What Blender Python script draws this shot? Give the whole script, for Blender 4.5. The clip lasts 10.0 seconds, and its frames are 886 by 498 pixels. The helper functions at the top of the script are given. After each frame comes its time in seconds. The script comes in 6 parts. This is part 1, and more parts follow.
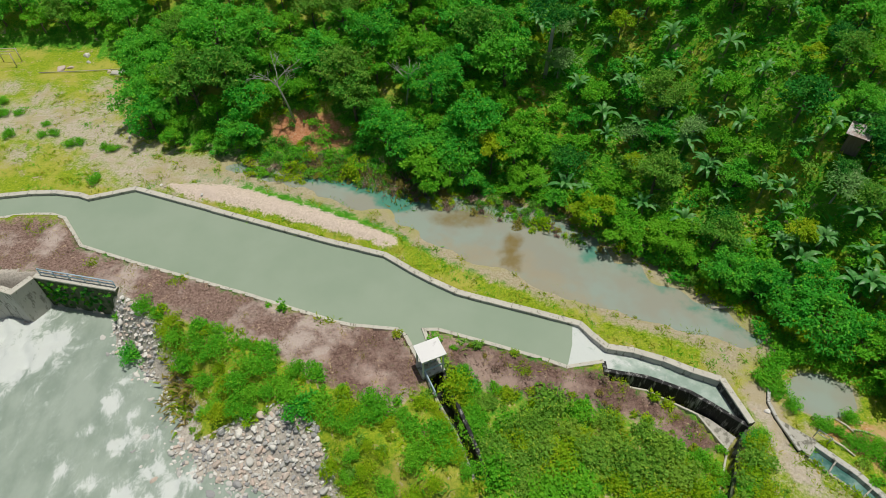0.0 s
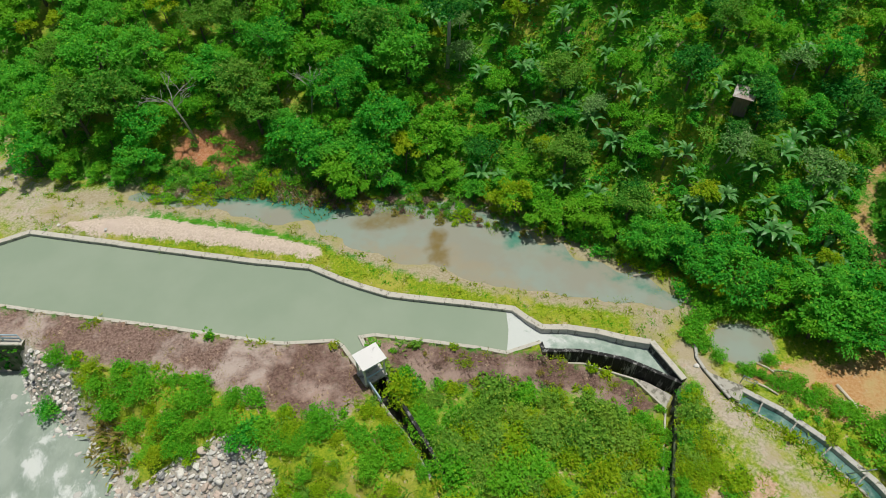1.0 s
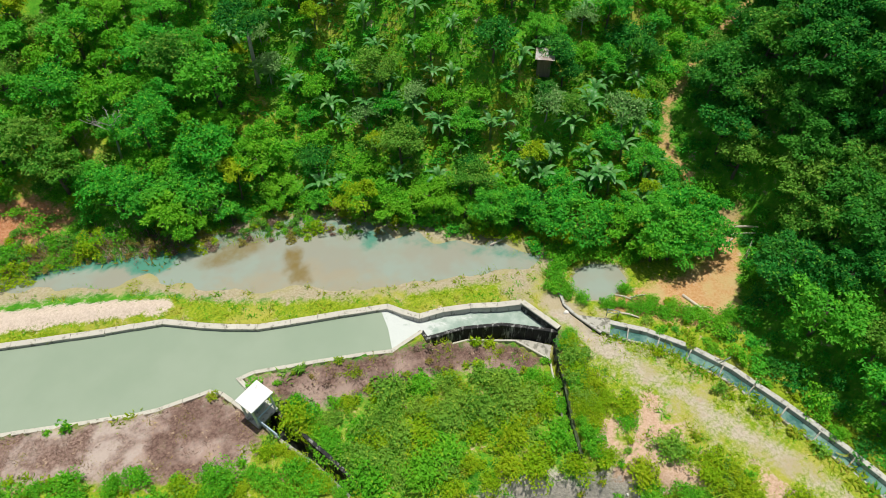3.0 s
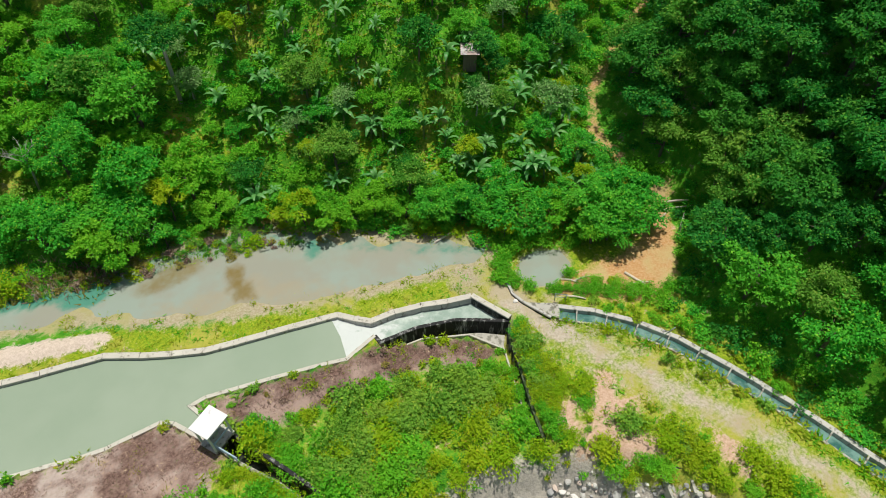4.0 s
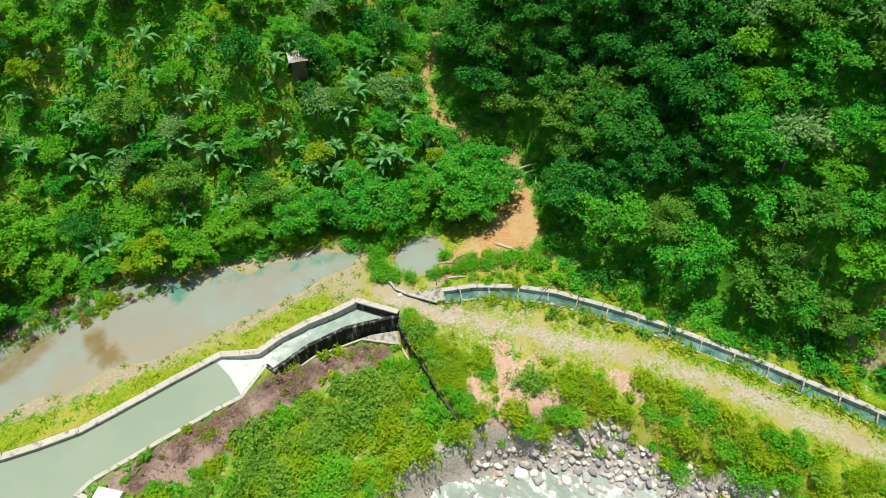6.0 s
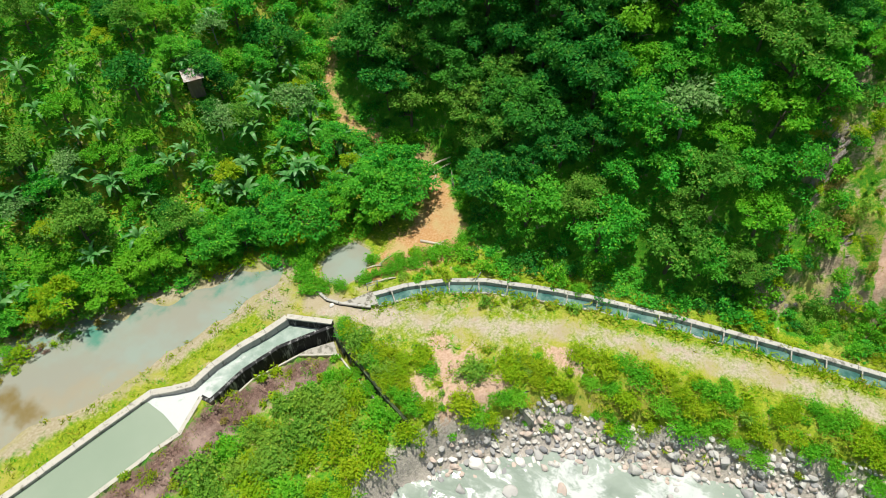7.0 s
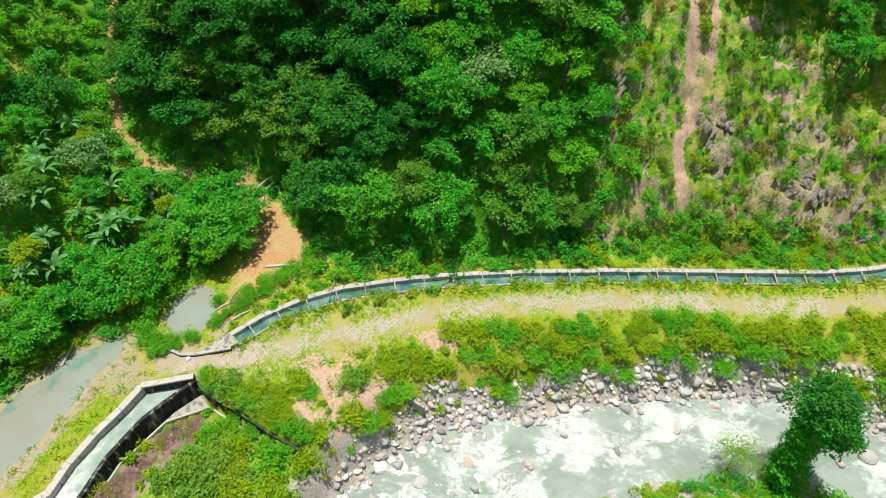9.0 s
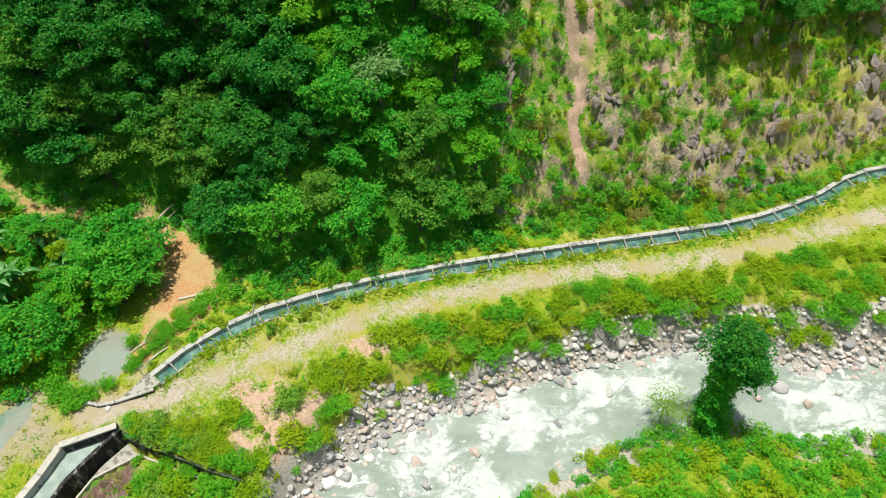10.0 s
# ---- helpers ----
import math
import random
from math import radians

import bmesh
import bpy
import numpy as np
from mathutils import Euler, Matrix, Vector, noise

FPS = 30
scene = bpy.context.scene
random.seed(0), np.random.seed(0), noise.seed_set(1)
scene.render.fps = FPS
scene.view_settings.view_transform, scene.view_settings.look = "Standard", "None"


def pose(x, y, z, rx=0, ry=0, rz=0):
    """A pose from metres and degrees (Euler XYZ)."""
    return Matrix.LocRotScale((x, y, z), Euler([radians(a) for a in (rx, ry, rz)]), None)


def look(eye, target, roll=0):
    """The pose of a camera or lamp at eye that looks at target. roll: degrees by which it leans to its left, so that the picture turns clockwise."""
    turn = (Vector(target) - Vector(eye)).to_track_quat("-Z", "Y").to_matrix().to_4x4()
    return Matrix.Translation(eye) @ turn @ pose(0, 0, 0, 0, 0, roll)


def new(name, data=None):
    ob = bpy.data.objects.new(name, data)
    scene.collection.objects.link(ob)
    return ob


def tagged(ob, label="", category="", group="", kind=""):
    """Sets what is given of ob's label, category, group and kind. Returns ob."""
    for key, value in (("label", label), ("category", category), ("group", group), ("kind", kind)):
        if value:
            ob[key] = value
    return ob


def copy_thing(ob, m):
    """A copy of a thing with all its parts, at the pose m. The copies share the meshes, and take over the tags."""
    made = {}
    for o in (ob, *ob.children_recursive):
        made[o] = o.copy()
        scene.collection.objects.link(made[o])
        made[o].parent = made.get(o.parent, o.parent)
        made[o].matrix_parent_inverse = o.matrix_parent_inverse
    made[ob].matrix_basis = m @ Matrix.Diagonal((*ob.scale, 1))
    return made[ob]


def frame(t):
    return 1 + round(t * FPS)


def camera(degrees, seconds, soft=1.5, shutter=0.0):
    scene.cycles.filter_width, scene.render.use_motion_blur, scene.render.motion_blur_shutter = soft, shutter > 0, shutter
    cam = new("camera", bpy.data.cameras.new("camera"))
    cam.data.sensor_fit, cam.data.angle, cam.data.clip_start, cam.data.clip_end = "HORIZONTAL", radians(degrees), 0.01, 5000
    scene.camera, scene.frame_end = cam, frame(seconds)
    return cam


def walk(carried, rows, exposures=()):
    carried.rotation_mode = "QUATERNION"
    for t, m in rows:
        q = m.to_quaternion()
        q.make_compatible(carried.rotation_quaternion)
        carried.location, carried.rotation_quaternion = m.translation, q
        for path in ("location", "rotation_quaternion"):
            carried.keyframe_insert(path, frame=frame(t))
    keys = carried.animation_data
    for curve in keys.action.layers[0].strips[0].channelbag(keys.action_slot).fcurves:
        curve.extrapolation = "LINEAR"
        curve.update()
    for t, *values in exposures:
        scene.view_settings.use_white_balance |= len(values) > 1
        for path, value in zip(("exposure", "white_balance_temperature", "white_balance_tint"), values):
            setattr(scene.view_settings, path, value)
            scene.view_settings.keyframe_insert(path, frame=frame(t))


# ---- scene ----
LENS = 71.45
cam = camera(LENS, 10.0, soft=0.65)
# seconds, eye x y z, heading, tilt, lean (degrees)
ROWS = [
    (0, 0.000, 0.000, 43.000, 0.000, -47.604, -0.200),
    (0.5, -0.038, 0.109, 42.973, -5.000, -47.699, -0.157),
    (1, -0.051, 0.224, 42.924, -10.288, -47.775, -0.099),
    (1.5, -0.106, 0.324, 42.890, -15.644, -47.799, -0.012),
    (2, -0.198, 0.463, 42.829, -20.421, -47.838, 0.147),
    (2.5, -0.256, 0.496, 42.790, -25.558, -47.833, 0.143),
    (4, -0.262, 0.529, 42.712, -37.726, -47.854, 0.112),
    (4.5, -0.239, 0.515, 42.680, -41.594, -47.857, -0.006),
    (5, -0.250, 0.506, 42.616, -45.639, -47.860, -0.026),
    (5.5, -0.299, 0.524, 42.549, -50.387, -47.870, 0.036),
    (7, -0.501, 0.511, 42.522, -65.562, -47.800, 0.270),
    (7.5, -0.545, 0.364, 42.529, -71.014, -47.769, 0.206),
    (8, -0.516, 0.301, 42.480, -75.831, -47.722, 0.125),
    (8.5, -0.500, 0.229, 42.459, -80.686, -47.718, -0.006),
    (9, -0.495, 0.099, 42.452, -85.834, -47.745, -0.071),
    (9.5, -0.530, -0.115, 42.467, -92.045, -47.812, -0.261),
    (10, -0.612, -0.320, 42.490, -96.500, -47.793, -0.472),]


def stand(x, y, z, heading, tilt, lean):
    h, p = radians(heading), radians(tilt)
    way = Vector((-math.sin(h) * math.cos(p), math.cos(h) * math.cos(p), math.sin(p)))
    eye = Vector((x, y, z))
    return look(eye, eye + way, lean)


walk(cam, [(t, stand(*r)) for t, *r in ROWS], [(0.0, -0.66), (0.5, -0.66), (1.5, -0.5), (2.5, -0.25), (4.0, -0.33), (5.0, -0.36), (5.5, -0.17), (7.0, -0.1), (8.5, -0.08), (10.0, -0.08)])

# ---- world and sun ----
SUN_AZ, SUN_EL = 52.0, 83.0  # degrees clockwise from +Y, above the horizon
world = bpy.data.worlds.new("sky")
scene.world = world
world.use_nodes = True
wn = world.node_tree.nodes
wl = world.node_tree.links
wn.clear()
w_out = wn.new("ShaderNodeOutputWorld")
w_bg = wn.new("ShaderNodeBackground")
w_sky = wn.new("ShaderNodeTexSky")
w_sky.sky_type = "NISHITA"
w_sky.sun_disc = False
w_sky.sun_elevation = radians(SUN_EL)
w_sky.sun_rotation = radians(SUN_AZ)
w_sky.dust_density = 3.0
w_bg.inputs["Strength"].default_value = 0.075
wl.new(w_sky.outputs[0], w_bg.inputs["Color"])
wl.new(w_bg.outputs[0], w_out.inputs["Surface"])
sun_data = bpy.data.lights.new("sun", "SUN")
sun_data.energy = 5.0
sun_data.angle = radians(1.2)
sun_data.color = (1.0, 0.96, 0.88)
sun = new("sun", sun_data)
sd = Vector((math.sin(radians(SUN_AZ)) * math.cos(radians(SUN_EL)), math.cos(radians(SUN_AZ)) * math.cos(radians(SUN_EL)), math.sin(radians(SUN_EL))))
sun.matrix_world = look(sd * 200, (0, 0, 0))


# ---- materials ----
class Mat:
    """A node material with short ways to add and join nodes."""

    def __init__(self, name, rough=0.8, metal=0.0, spec=0.3):
        self.m = bpy.data.materials.new(name)
        self.m.use_nodes = True
        self.n, self.l = self.m.node_tree.nodes, self.m.node_tree.links
        self.b = self.n["Principled BSDF"]
        self.b.inputs["Roughness"].default_value = rough
        self.b.inputs["Metallic"].default_value = metal
        self.b.inputs["Specular IOR Level"].default_value = spec
        self.co = self.n.new("ShaderNodeNewGeometry")

    def put(self, sock, value):
        if isinstance(value, bpy.types.NodeSocket):
            self.l.new(value, sock)
        elif isinstance(value, tuple) and len(value) == 3 and sock.type == "RGBA":
            sock.default_value = (*value, 1)
        else:
            sock.default_value = value

    def noise(self, scale, detail=4.0, rough=0.6, stretch=None, warp=0.0):
        vec = self.co.outputs["Position"]
        if stretch:
            mp = self.n.new("ShaderNodeMapping")
            self.l.new(vec, mp.inputs["Vector"])
            mp.inputs["Scale"].default_value = stretch
            vec = mp.outputs[0]
        t = self.n.new("ShaderNodeTexNoise")
        t.inputs["Scale"].default_value = scale
        t.inputs["Detail"].default_value = detail
        t.inputs["Roughness"].default_value = rough
        t.inputs["Distortion"].default_value = warp
        self.l.new(vec, t.inputs["Vector"])
        return t.outputs["Fac"]

    def ramp(self, fac, lo, hi, a=0.0, b=1.0):
        r = self.n.new("ShaderNodeMapRange")
        r.interpolation_type = "SMOOTHSTEP"
        self.put(r.inputs["Value"], fac)
        r.inputs["From Min"].default_value, r.inputs["From Max"].default_value = lo, hi
        r.inputs["To Min"].default_value, r.inputs["To Max"].default_value = a, b
        return r.outputs[0]

    def mix(self, fac, a, b):
        x = self.n.new("ShaderNodeMix")
        x.data_type = "RGBA"
        self.put(x.inputs[0], fac)
        self.put(x.inputs[6], a)
        self.put(x.inputs[7], b)
        return x.outputs[2]

    def math(self, op, a, b=0.0):
        x = self.n.new("ShaderNodeMath")
        x.operation = op
        self.put(x.inputs[0], a)
        self.put(x.inputs[1], b)
        return x.outputs[0]

    def attr(self, name):
        a = self.n.new("ShaderNodeAttribute")
        a.attribute_name = name
        return a.outputs["Fac"]

    def island(self):
        return self.co.outputs["Random Per Island"]

    def each(self):
        return self.n.new("ShaderNodeObjectInfo").outputs["Random"]

    def height(self):
        s = self.n.new("ShaderNodeSeparateXYZ")
        self.l.new(self.co.outputs["Position"], s.inputs[0])
        return s.outputs["Z"]

    def colour(self, c):
        self.put(self.b.inputs["Base Color"], c)
        return self

    def bump(self, fac, strength=0.5, distance=0.05):
        b = self.n.new("ShaderNodeBump")
        b.inputs["Strength"].default_value, b.inputs["Distance"].default_value = strength, distance
        self.l.new(fac, b.inputs["Height"])
        self.l.new(b.outputs[0], self.b.inputs["Normal"])
        return self

    def thin(self, share, colour):
        """Lets a share of the light through, as leaves do."""
        t = self.n.new("ShaderNodeBsdfTranslucent")
        self.put(t.inputs["Color"], colour)
        x = self.n.new("ShaderNodeMixShader")
        x.inputs[0].default_value = share
        self.l.new(self.b.outputs[0], x.inputs[1])
        self.l.new(t.outputs[0], x.inputs[2])
        self.l.new(x.outputs[0], self.n["Material Output"].inputs["Surface"])
        return self


def leaf_material(name, dark, light, odd, rough=0.6, odd_share=0.12, spec=0.15):
    """Leaves: a tone for each plant, and a spread of tones from leaf to leaf."""
    m = Mat(name, rough, spec=spec)
    c = m.mix(m.ramp(m.island(), 0.0, 1.0, 0.22, 0.85), dark, light)
    c = m.mix(m.ramp(m.each(), 0.6, 0.95, 0.0, 0.32), c, odd)
    c = m.mix(m.ramp(m.each(), 0.38, 0.05, 0.0, 0.2), c, dark)
    c = m.mix(m.ramp(m.noise(0.55, 2), 0.5, 0.32, 0.0, 0.22), c, dark)
    c = m.mix(m.ramp(m.island(), 1 - odd_share, 1 - odd_share + 0.02), c, odd)
    c = m.mix(m.ramp(m.noise(0.35, 2), 0.45, 0.7, 0.0, 0.35), c, odd)
    m.colour(c)
    return m.thin(0.42, c).m


LEAF_DEEP = leaf_material("leaf_deep_green", (0.009, 0.12, 0.015), (0.05, 0.4, 0.045), (0.14, 0.42, 0.04))
LEAF_MID = leaf_material("leaf_mid_green", (0.03, 0.27, 0.02), (0.1, 0.62, 0.05), (0.24, 0.62, 0.04))
LEAF_LIGHT = leaf_material("leaf_light_green", (0.07, 0.34, 0.012), (0.19, 0.62, 0.03), (0.3, 0.6, 0.03))
LEAF_YELLOW = leaf_material("leaf_yellow_green", (0.2, 0.4, 0.008), (0.36, 0.58, 0.012), (0.5, 0.54, 0.02))
LEAF_PALE = leaf_material("leaf_pale_green", (0.06, 0.25, 0.04), (0.24, 0.5, 0.13), (0.38, 0.56, 0.22))
LEAF_SAGE = leaf_material("leaf_sage_green", (0.12, 0.32, 0.03), (0.27, 0.54, 0.06), (0.4, 0.56, 0.06))
LEAF_OLIVE = leaf_material("leaf_olive_brown", (0.05, 0.24, 0.02), (0.15, 0.46, 0.045), (0.28, 0.46, 0.06))
LEAF_BANANA = leaf_material("leaf_banana", (0.05, 0.27, 0.05), (0.16, 0.46, 0.12), (0.28, 0.52, 0.16), rough=0.4, spec=0.45)
LEAF_DEAD = leaf_material("dead_stalks", (0.16, 0.1, 0.08), (0.4, 0.28, 0.22), (0.5, 0.4, 0.3), odd_share=0.2)
GRASS = leaf_material("grass_blades", (0.18, 0.36, 0.012), (0.33, 0.49, 0.018), (0.48, 0.44, 0.05), odd_share=0.2)
STRAW = leaf_material("straw_grass", (0.25, 0.2, 0.05), (0.5, 0.42, 0.14), (0.3, 0.34, 0.04), odd_share=0.2)


def bark_material(name, a, b):
    m = Mat(name, 0.85)
    return m.colour(m.mix(m.noise(6, 5, stretch=(1, 1, 0.2)), a, b)).bump(m.noise(14, 4, stretch=(1, 1, 0.2)), 0.6, 0.03).m


BARK = bark_material("bark", (0.08, 0.06, 0.045), (0.2, 0.17, 0.13))
BARK_PALE = bark_material("bark_pale", (0.26, 0.25, 0.22), (0.5, 0.48, 0.44))
LOG_WOOD = bark_material("bleached_log", (0.5, 0.44, 0.35), (0.72, 0.65, 0.54))


def concrete_material(name, light, dark, stain, stain_at=(0.52, 0.62), black=0.0):
    m = Mat(name, 0.82)
    c = m.mix(m.noise(0.9, 6), dark, light)
    c = m.mix(m.ramp(m.noise(2.2, 6, 0.7, (1, 1, 0.28)), stain_at[0], stain_at[1], 0.0, 0.85), c, stain)
    c = m.mix(m.ramp(m.noise(18, 3), 0.5, 0.75, 0.0, 0.35), c, dark)
    c = m.mix(m.ramp(m.each(), 0.0, 1.0, 0.0, 0.25), c, dark)
    if black:
        c = m.mix(m.ramp(m.noise(1.5, 6, 0.7, (1.6, 1.6, 0.3)), 0.5, 0.66, black, 0.12), c, (0.01, 0.011, 0.011))
    return m.colour(c).bump(m.noise(25, 5), 0.35, 0.02).m


CONCRETE = concrete_material("concrete", (0.57, 0.56, 0.51), (0.39, 0.385, 0.35), (0.13, 0.125, 0.1))
CONCRETE_TOP = concrete_material("concrete_coping", (0.62, 0.6, 0.52), (0.44, 0.42, 0.36), (0.17, 0.16, 0.11), (0.54, 0.66))
CONCRETE_GREY = concrete_material("concrete_weathered", (0.52, 0.5, 0.44), (0.36, 0.35, 0.3), (0.09, 0.09, 0.06), (0.48, 0.6))
CONCRETE_BLACK = concrete_material("concrete_black_stained", (0.55, 0.55, 0.52), (0.3, 0.3, 0.29), (0.05, 0.05, 0.05), black=0.97)
CONCRETE_MOSSY = concrete_material("mossy_masonry", (0.17, 0.19, 0.12), (0.05, 0.075, 0.03), (0.02, 0.055, 0.01), (0.45, 0.6))
PAINT = concrete_material("white_painted_slab", (0.8, 0.8, 0.78), (0.68, 0.68, 0.67), (0.42, 0.41, 0.4), (0.6, 0.72))
STEEL = Mat("galvanised_steel", 0.45, 0.8)
STEEL.colour(STEEL.mix(STEEL.noise(5), (0.3, 0.36, 0.38), (0.55, 0.6, 0.6)))
STEEL = STEEL.m
PIPE_BLUE = Mat("blue_painted_pipe", 0.45)
PIPE_BLUE.colour(PIPE_BLUE.mix(PIPE_BLUE.noise(4), (0.28, 0.42, 0.55), (0.55, 0.66, 0.74)))
PIPE_BLUE = PIPE_BLUE.m
TIN = Mat("rusted_tin", 0.5, 0.0)
TIN.colour(TIN.mix(TIN.ramp(TIN.noise(1.6, 5), 0.45, 0.6), (0.82, 0.78, 0.76), (0.66, 0.52, 0.46)))
TIN = TIN.m


def rock_material(name, tones, loose=False):
    m = Mat(name, 0.75)
    one = m.island() if loose else m.each()
    c = m.mix(m.ramp(one, 0.0, 0.45), tones[0], tones[1])
    c = m.mix(m.ramp(one, 0.55, 0.6), c, tones[2])
    c = m.mix(m.ramp(one, 0.74, 0.78), c, tones[3])
    c = m.mix(m.ramp(m.noise(3.5, 6), 0.5, 0.7, 0.0, 0.5), c, tones[4])
    return m.colour(c).bump(m.noise(7, 6, 0.7), 0.5, 0.06).m


STONE_TONES = [(0.27, 0.275, 0.28), (0.55, 0.54, 0.5), (0.56, 0.46, 0.39), (0.7, 0.68, 0.63), (0.4, 0.385, 0.355)]
ROCK = rock_material("river_stone", STONE_TONES)
ROCK_LOOSE = rock_material("river_gravel", STONE_TONES, True)


def water_material(name, a, b, scale, rough=0.06, foam=None, ripple=(0.9, 0.15, 0.03), stretch=None):
    """Silty water: its colour is the silt in it, its gloss the surface. foam: name of the share of froth."""
    m = Mat(name, rough, spec=0.5)
    m.b.inputs["IOR"].default_value = 1.33
    c = m.mix(m.ramp(m.noise(scale, 4, 0.55, stretch), 0.35, 0.65), a, b)
    h = m.noise(ripple[0], 3, 0.5, stretch)
    if foam:
        f = m.math("ADD", m.attr(foam), m.ramp(m.noise(0.45, 6, 0.6, stretch, 1.4), 0.25, 0.75, -0.45, 0.45))
        f = m.math("ADD", f, m.ramp(m.noise(1.9, 7, 0.7, stretch, 1.2), 0.25, 0.75, -0.24, 0.24))
        c = m.mix(m.ramp(f, 0.1, 0.6, 0.0, 0.4), c, (0.44, 0.5, 0.45))
        f = m.ramp(f, 0.42, 0.85)
        c = m.mix(f, c, (0.56, 0.6, 0.57))
        m.put(m.b.inputs["Roughness"], m.ramp(f, 0.0, 0.6, rough, 0.6))
    m.colour(c)
    return m.bump(h, ripple[1], ripple[2]).m


WATER_BASIN = water_material("silty_basin_water", (0.265, 0.335, 0.245), (0.295, 0.36, 0.27), 0.12, 0.05, None, (0.5, 0.05, 0.02))
WATER_RIVER = water_material("river_water", (0.25, 0.31, 0.255), (0.33, 0.39, 0.33), 0.4, 0.14, "foam", (1.5, 0.5, 0.15), (1, 0.6, 1))
WATER_FLUME = water_material("flume_water", (0.28, 0.37, 0.31), (0.5, 0.58, 0.52), 0.7, 0.1, "foam", (2.0, 0.4, 0.1))
WATER_CANAL = water_material("canal_water", (0.04, 0.13, 0.11), (0.16, 0.29, 0.25), 0.9, 0.12, "foam", (2.2, 0.5, 0.08))

# the ground: soils and green cover, each over its own tract
G = Mat("ground", 0.92, spec=0.15)
g_big, g_mid, g_fine, g_grit = G.noise(0.22, 5), G.noise(0.9, 7, 0.68, None, 0.4), G.noise(4.5, 6, 0.72), G.noise(16, 4, 0.7)
g_c = G.mix(G.ramp(g_mid, 0.3, 0.7), (0.035, 0.19, 0.01), (0.12, 0.38, 0.02))
g_c = G.mix(G.ramp(g_fine, 0.48, 0.72, 0.0, 0.6), g_c, (0.22, 0.3, 0.03))
g_edge = G.math("ADD", G.math("MULTIPLY", G.math("SUBTRACT", g_mid, 0.5), 2.0), G.math("MULTIPLY", G.math("SUBTRACT", g_fine, 0.5), 1.1))


def tract(below, name, a, b, c=None, soft=0.2, share=1.0, edge=None):
    """Lays a soil of two or three tones where its tract is, with a ragged edge."""
    e = G.math("ADD", G.attr(name), edge or g_edge)
    top = G.mix(G.ramp(g_fine, 0.32, 0.68), a, b)
    top = G.mix(G.ramp(g_grit, 0.5, 0.75, 0.0, 0.3), top, b)
    if c:
        top = G.mix(G.ramp(g_big, 0.46, 0.62, 0.0, 0.85), top, c)
    return G.mix(G.ramp(e, 0.5 - soft, 0.5 + soft, 0.0, share), below, top)


g_c = tract(g_c, "meadow", (0.13, 0.24, 0.01), (0.34, 0.4, 0.025), (0.4, 0.38, 0.07), 0.35)
g_c = tract(g_c, "track", (0.4, 0.34, 0.27), (0.54, 0.47, 0.39), (0.4, 0.34, 0.22), 0.4, 0.95)
g_c = tract(g_c, "dead", (0.11, 0.065, 0.05), (0.33, 0.23, 0.19), (0.5, 0.42, 0.37), 0.3)
g_c = tract(g_c, "scorched", (0.09, 0.052, 0.043), (0.24, 0.155, 0.125), (0.42, 0.31, 0.26), 0.3)
g_c = tract(g_c, "clay", (0.44, 0.22, 0.08), (0.55, 0.36, 0.18), (0.48, 0.37, 0.17), 0.3)
g_c = tract(g_c, "orange", (0.45, 0.17, 0.07), (0.58, 0.3, 0.17), None, 0.3)
g_c = tract(g_c, "redearth", (0.45, 0.29, 0.19), (0.6, 0.43, 0.33))
g_c = tract(g_c, "sand", (0.5, 0.41, 0.32), (0.68, 0.58, 0.49), (0.6, 0.5, 0.42))
g_c = tract(g_c, "silt", (0.33, 0.28, 0.16), (0.45, 0.4, 0.29), (0.36, 0.34, 0.14), 0.35)
g_c = tract(g_c, "gravel", (0.34, 0.315, 0.27), (0.55, 0.5, 0.43))
g_c = tract(g_c, "cliff", (0.28, 0.2, 0.15), (0.54, 0.43, 0.3), (0.42, 0.42, 0.1), 0.3)
G.colour(g_c).bump(G.math("ADD", g_fine, g_mid), 0.5, 0.15)
GROUND = G.m

# pond: clear shallows over silt, milky where deeper
P = Mat("pond_water", 0.04, spec=0.5)
P.b.inputs["IOR"].default_value = 1.33
p_c = P.mix(P.ramp(P.noise(0.16, 4), 0.4, 0.62), (0.29, 0.295, 0.235), (0.28, 0.335, 0.28))
p_c = P.mix(P.ramp(P.math("ADD", P.attr("deep"), P.math("MULTIPLY", P.math("SUBTRACT", P.noise(0.7, 5), 0.5), 1.2)), 0.25, 0.8), p_c, (0.08, 0.25, 0.18))
p_c = P.mix(P.ramp(P.math("ADD", P.attr("shoal"), P.math("MULTIPLY", P.math("SUBTRACT", P.noise(0.6, 6), 0.5), 1.3)), 0.3, 0.9, 0.0, 0.7), p_c, (0.34, 0.295, 0.2))
p_c = P.mix(P.ramp(P.math("ADD", P.attr("weed"), P.math("MULTIPLY", P.noise(0.9, 5), 0.5)), 0.45, 1.0), p_c, (0.2, 0.15, 0.05))
P.colour(p_c).bump(P.noise(1.2, 2), 0.03, 0.01)
WATER_POND = P.m

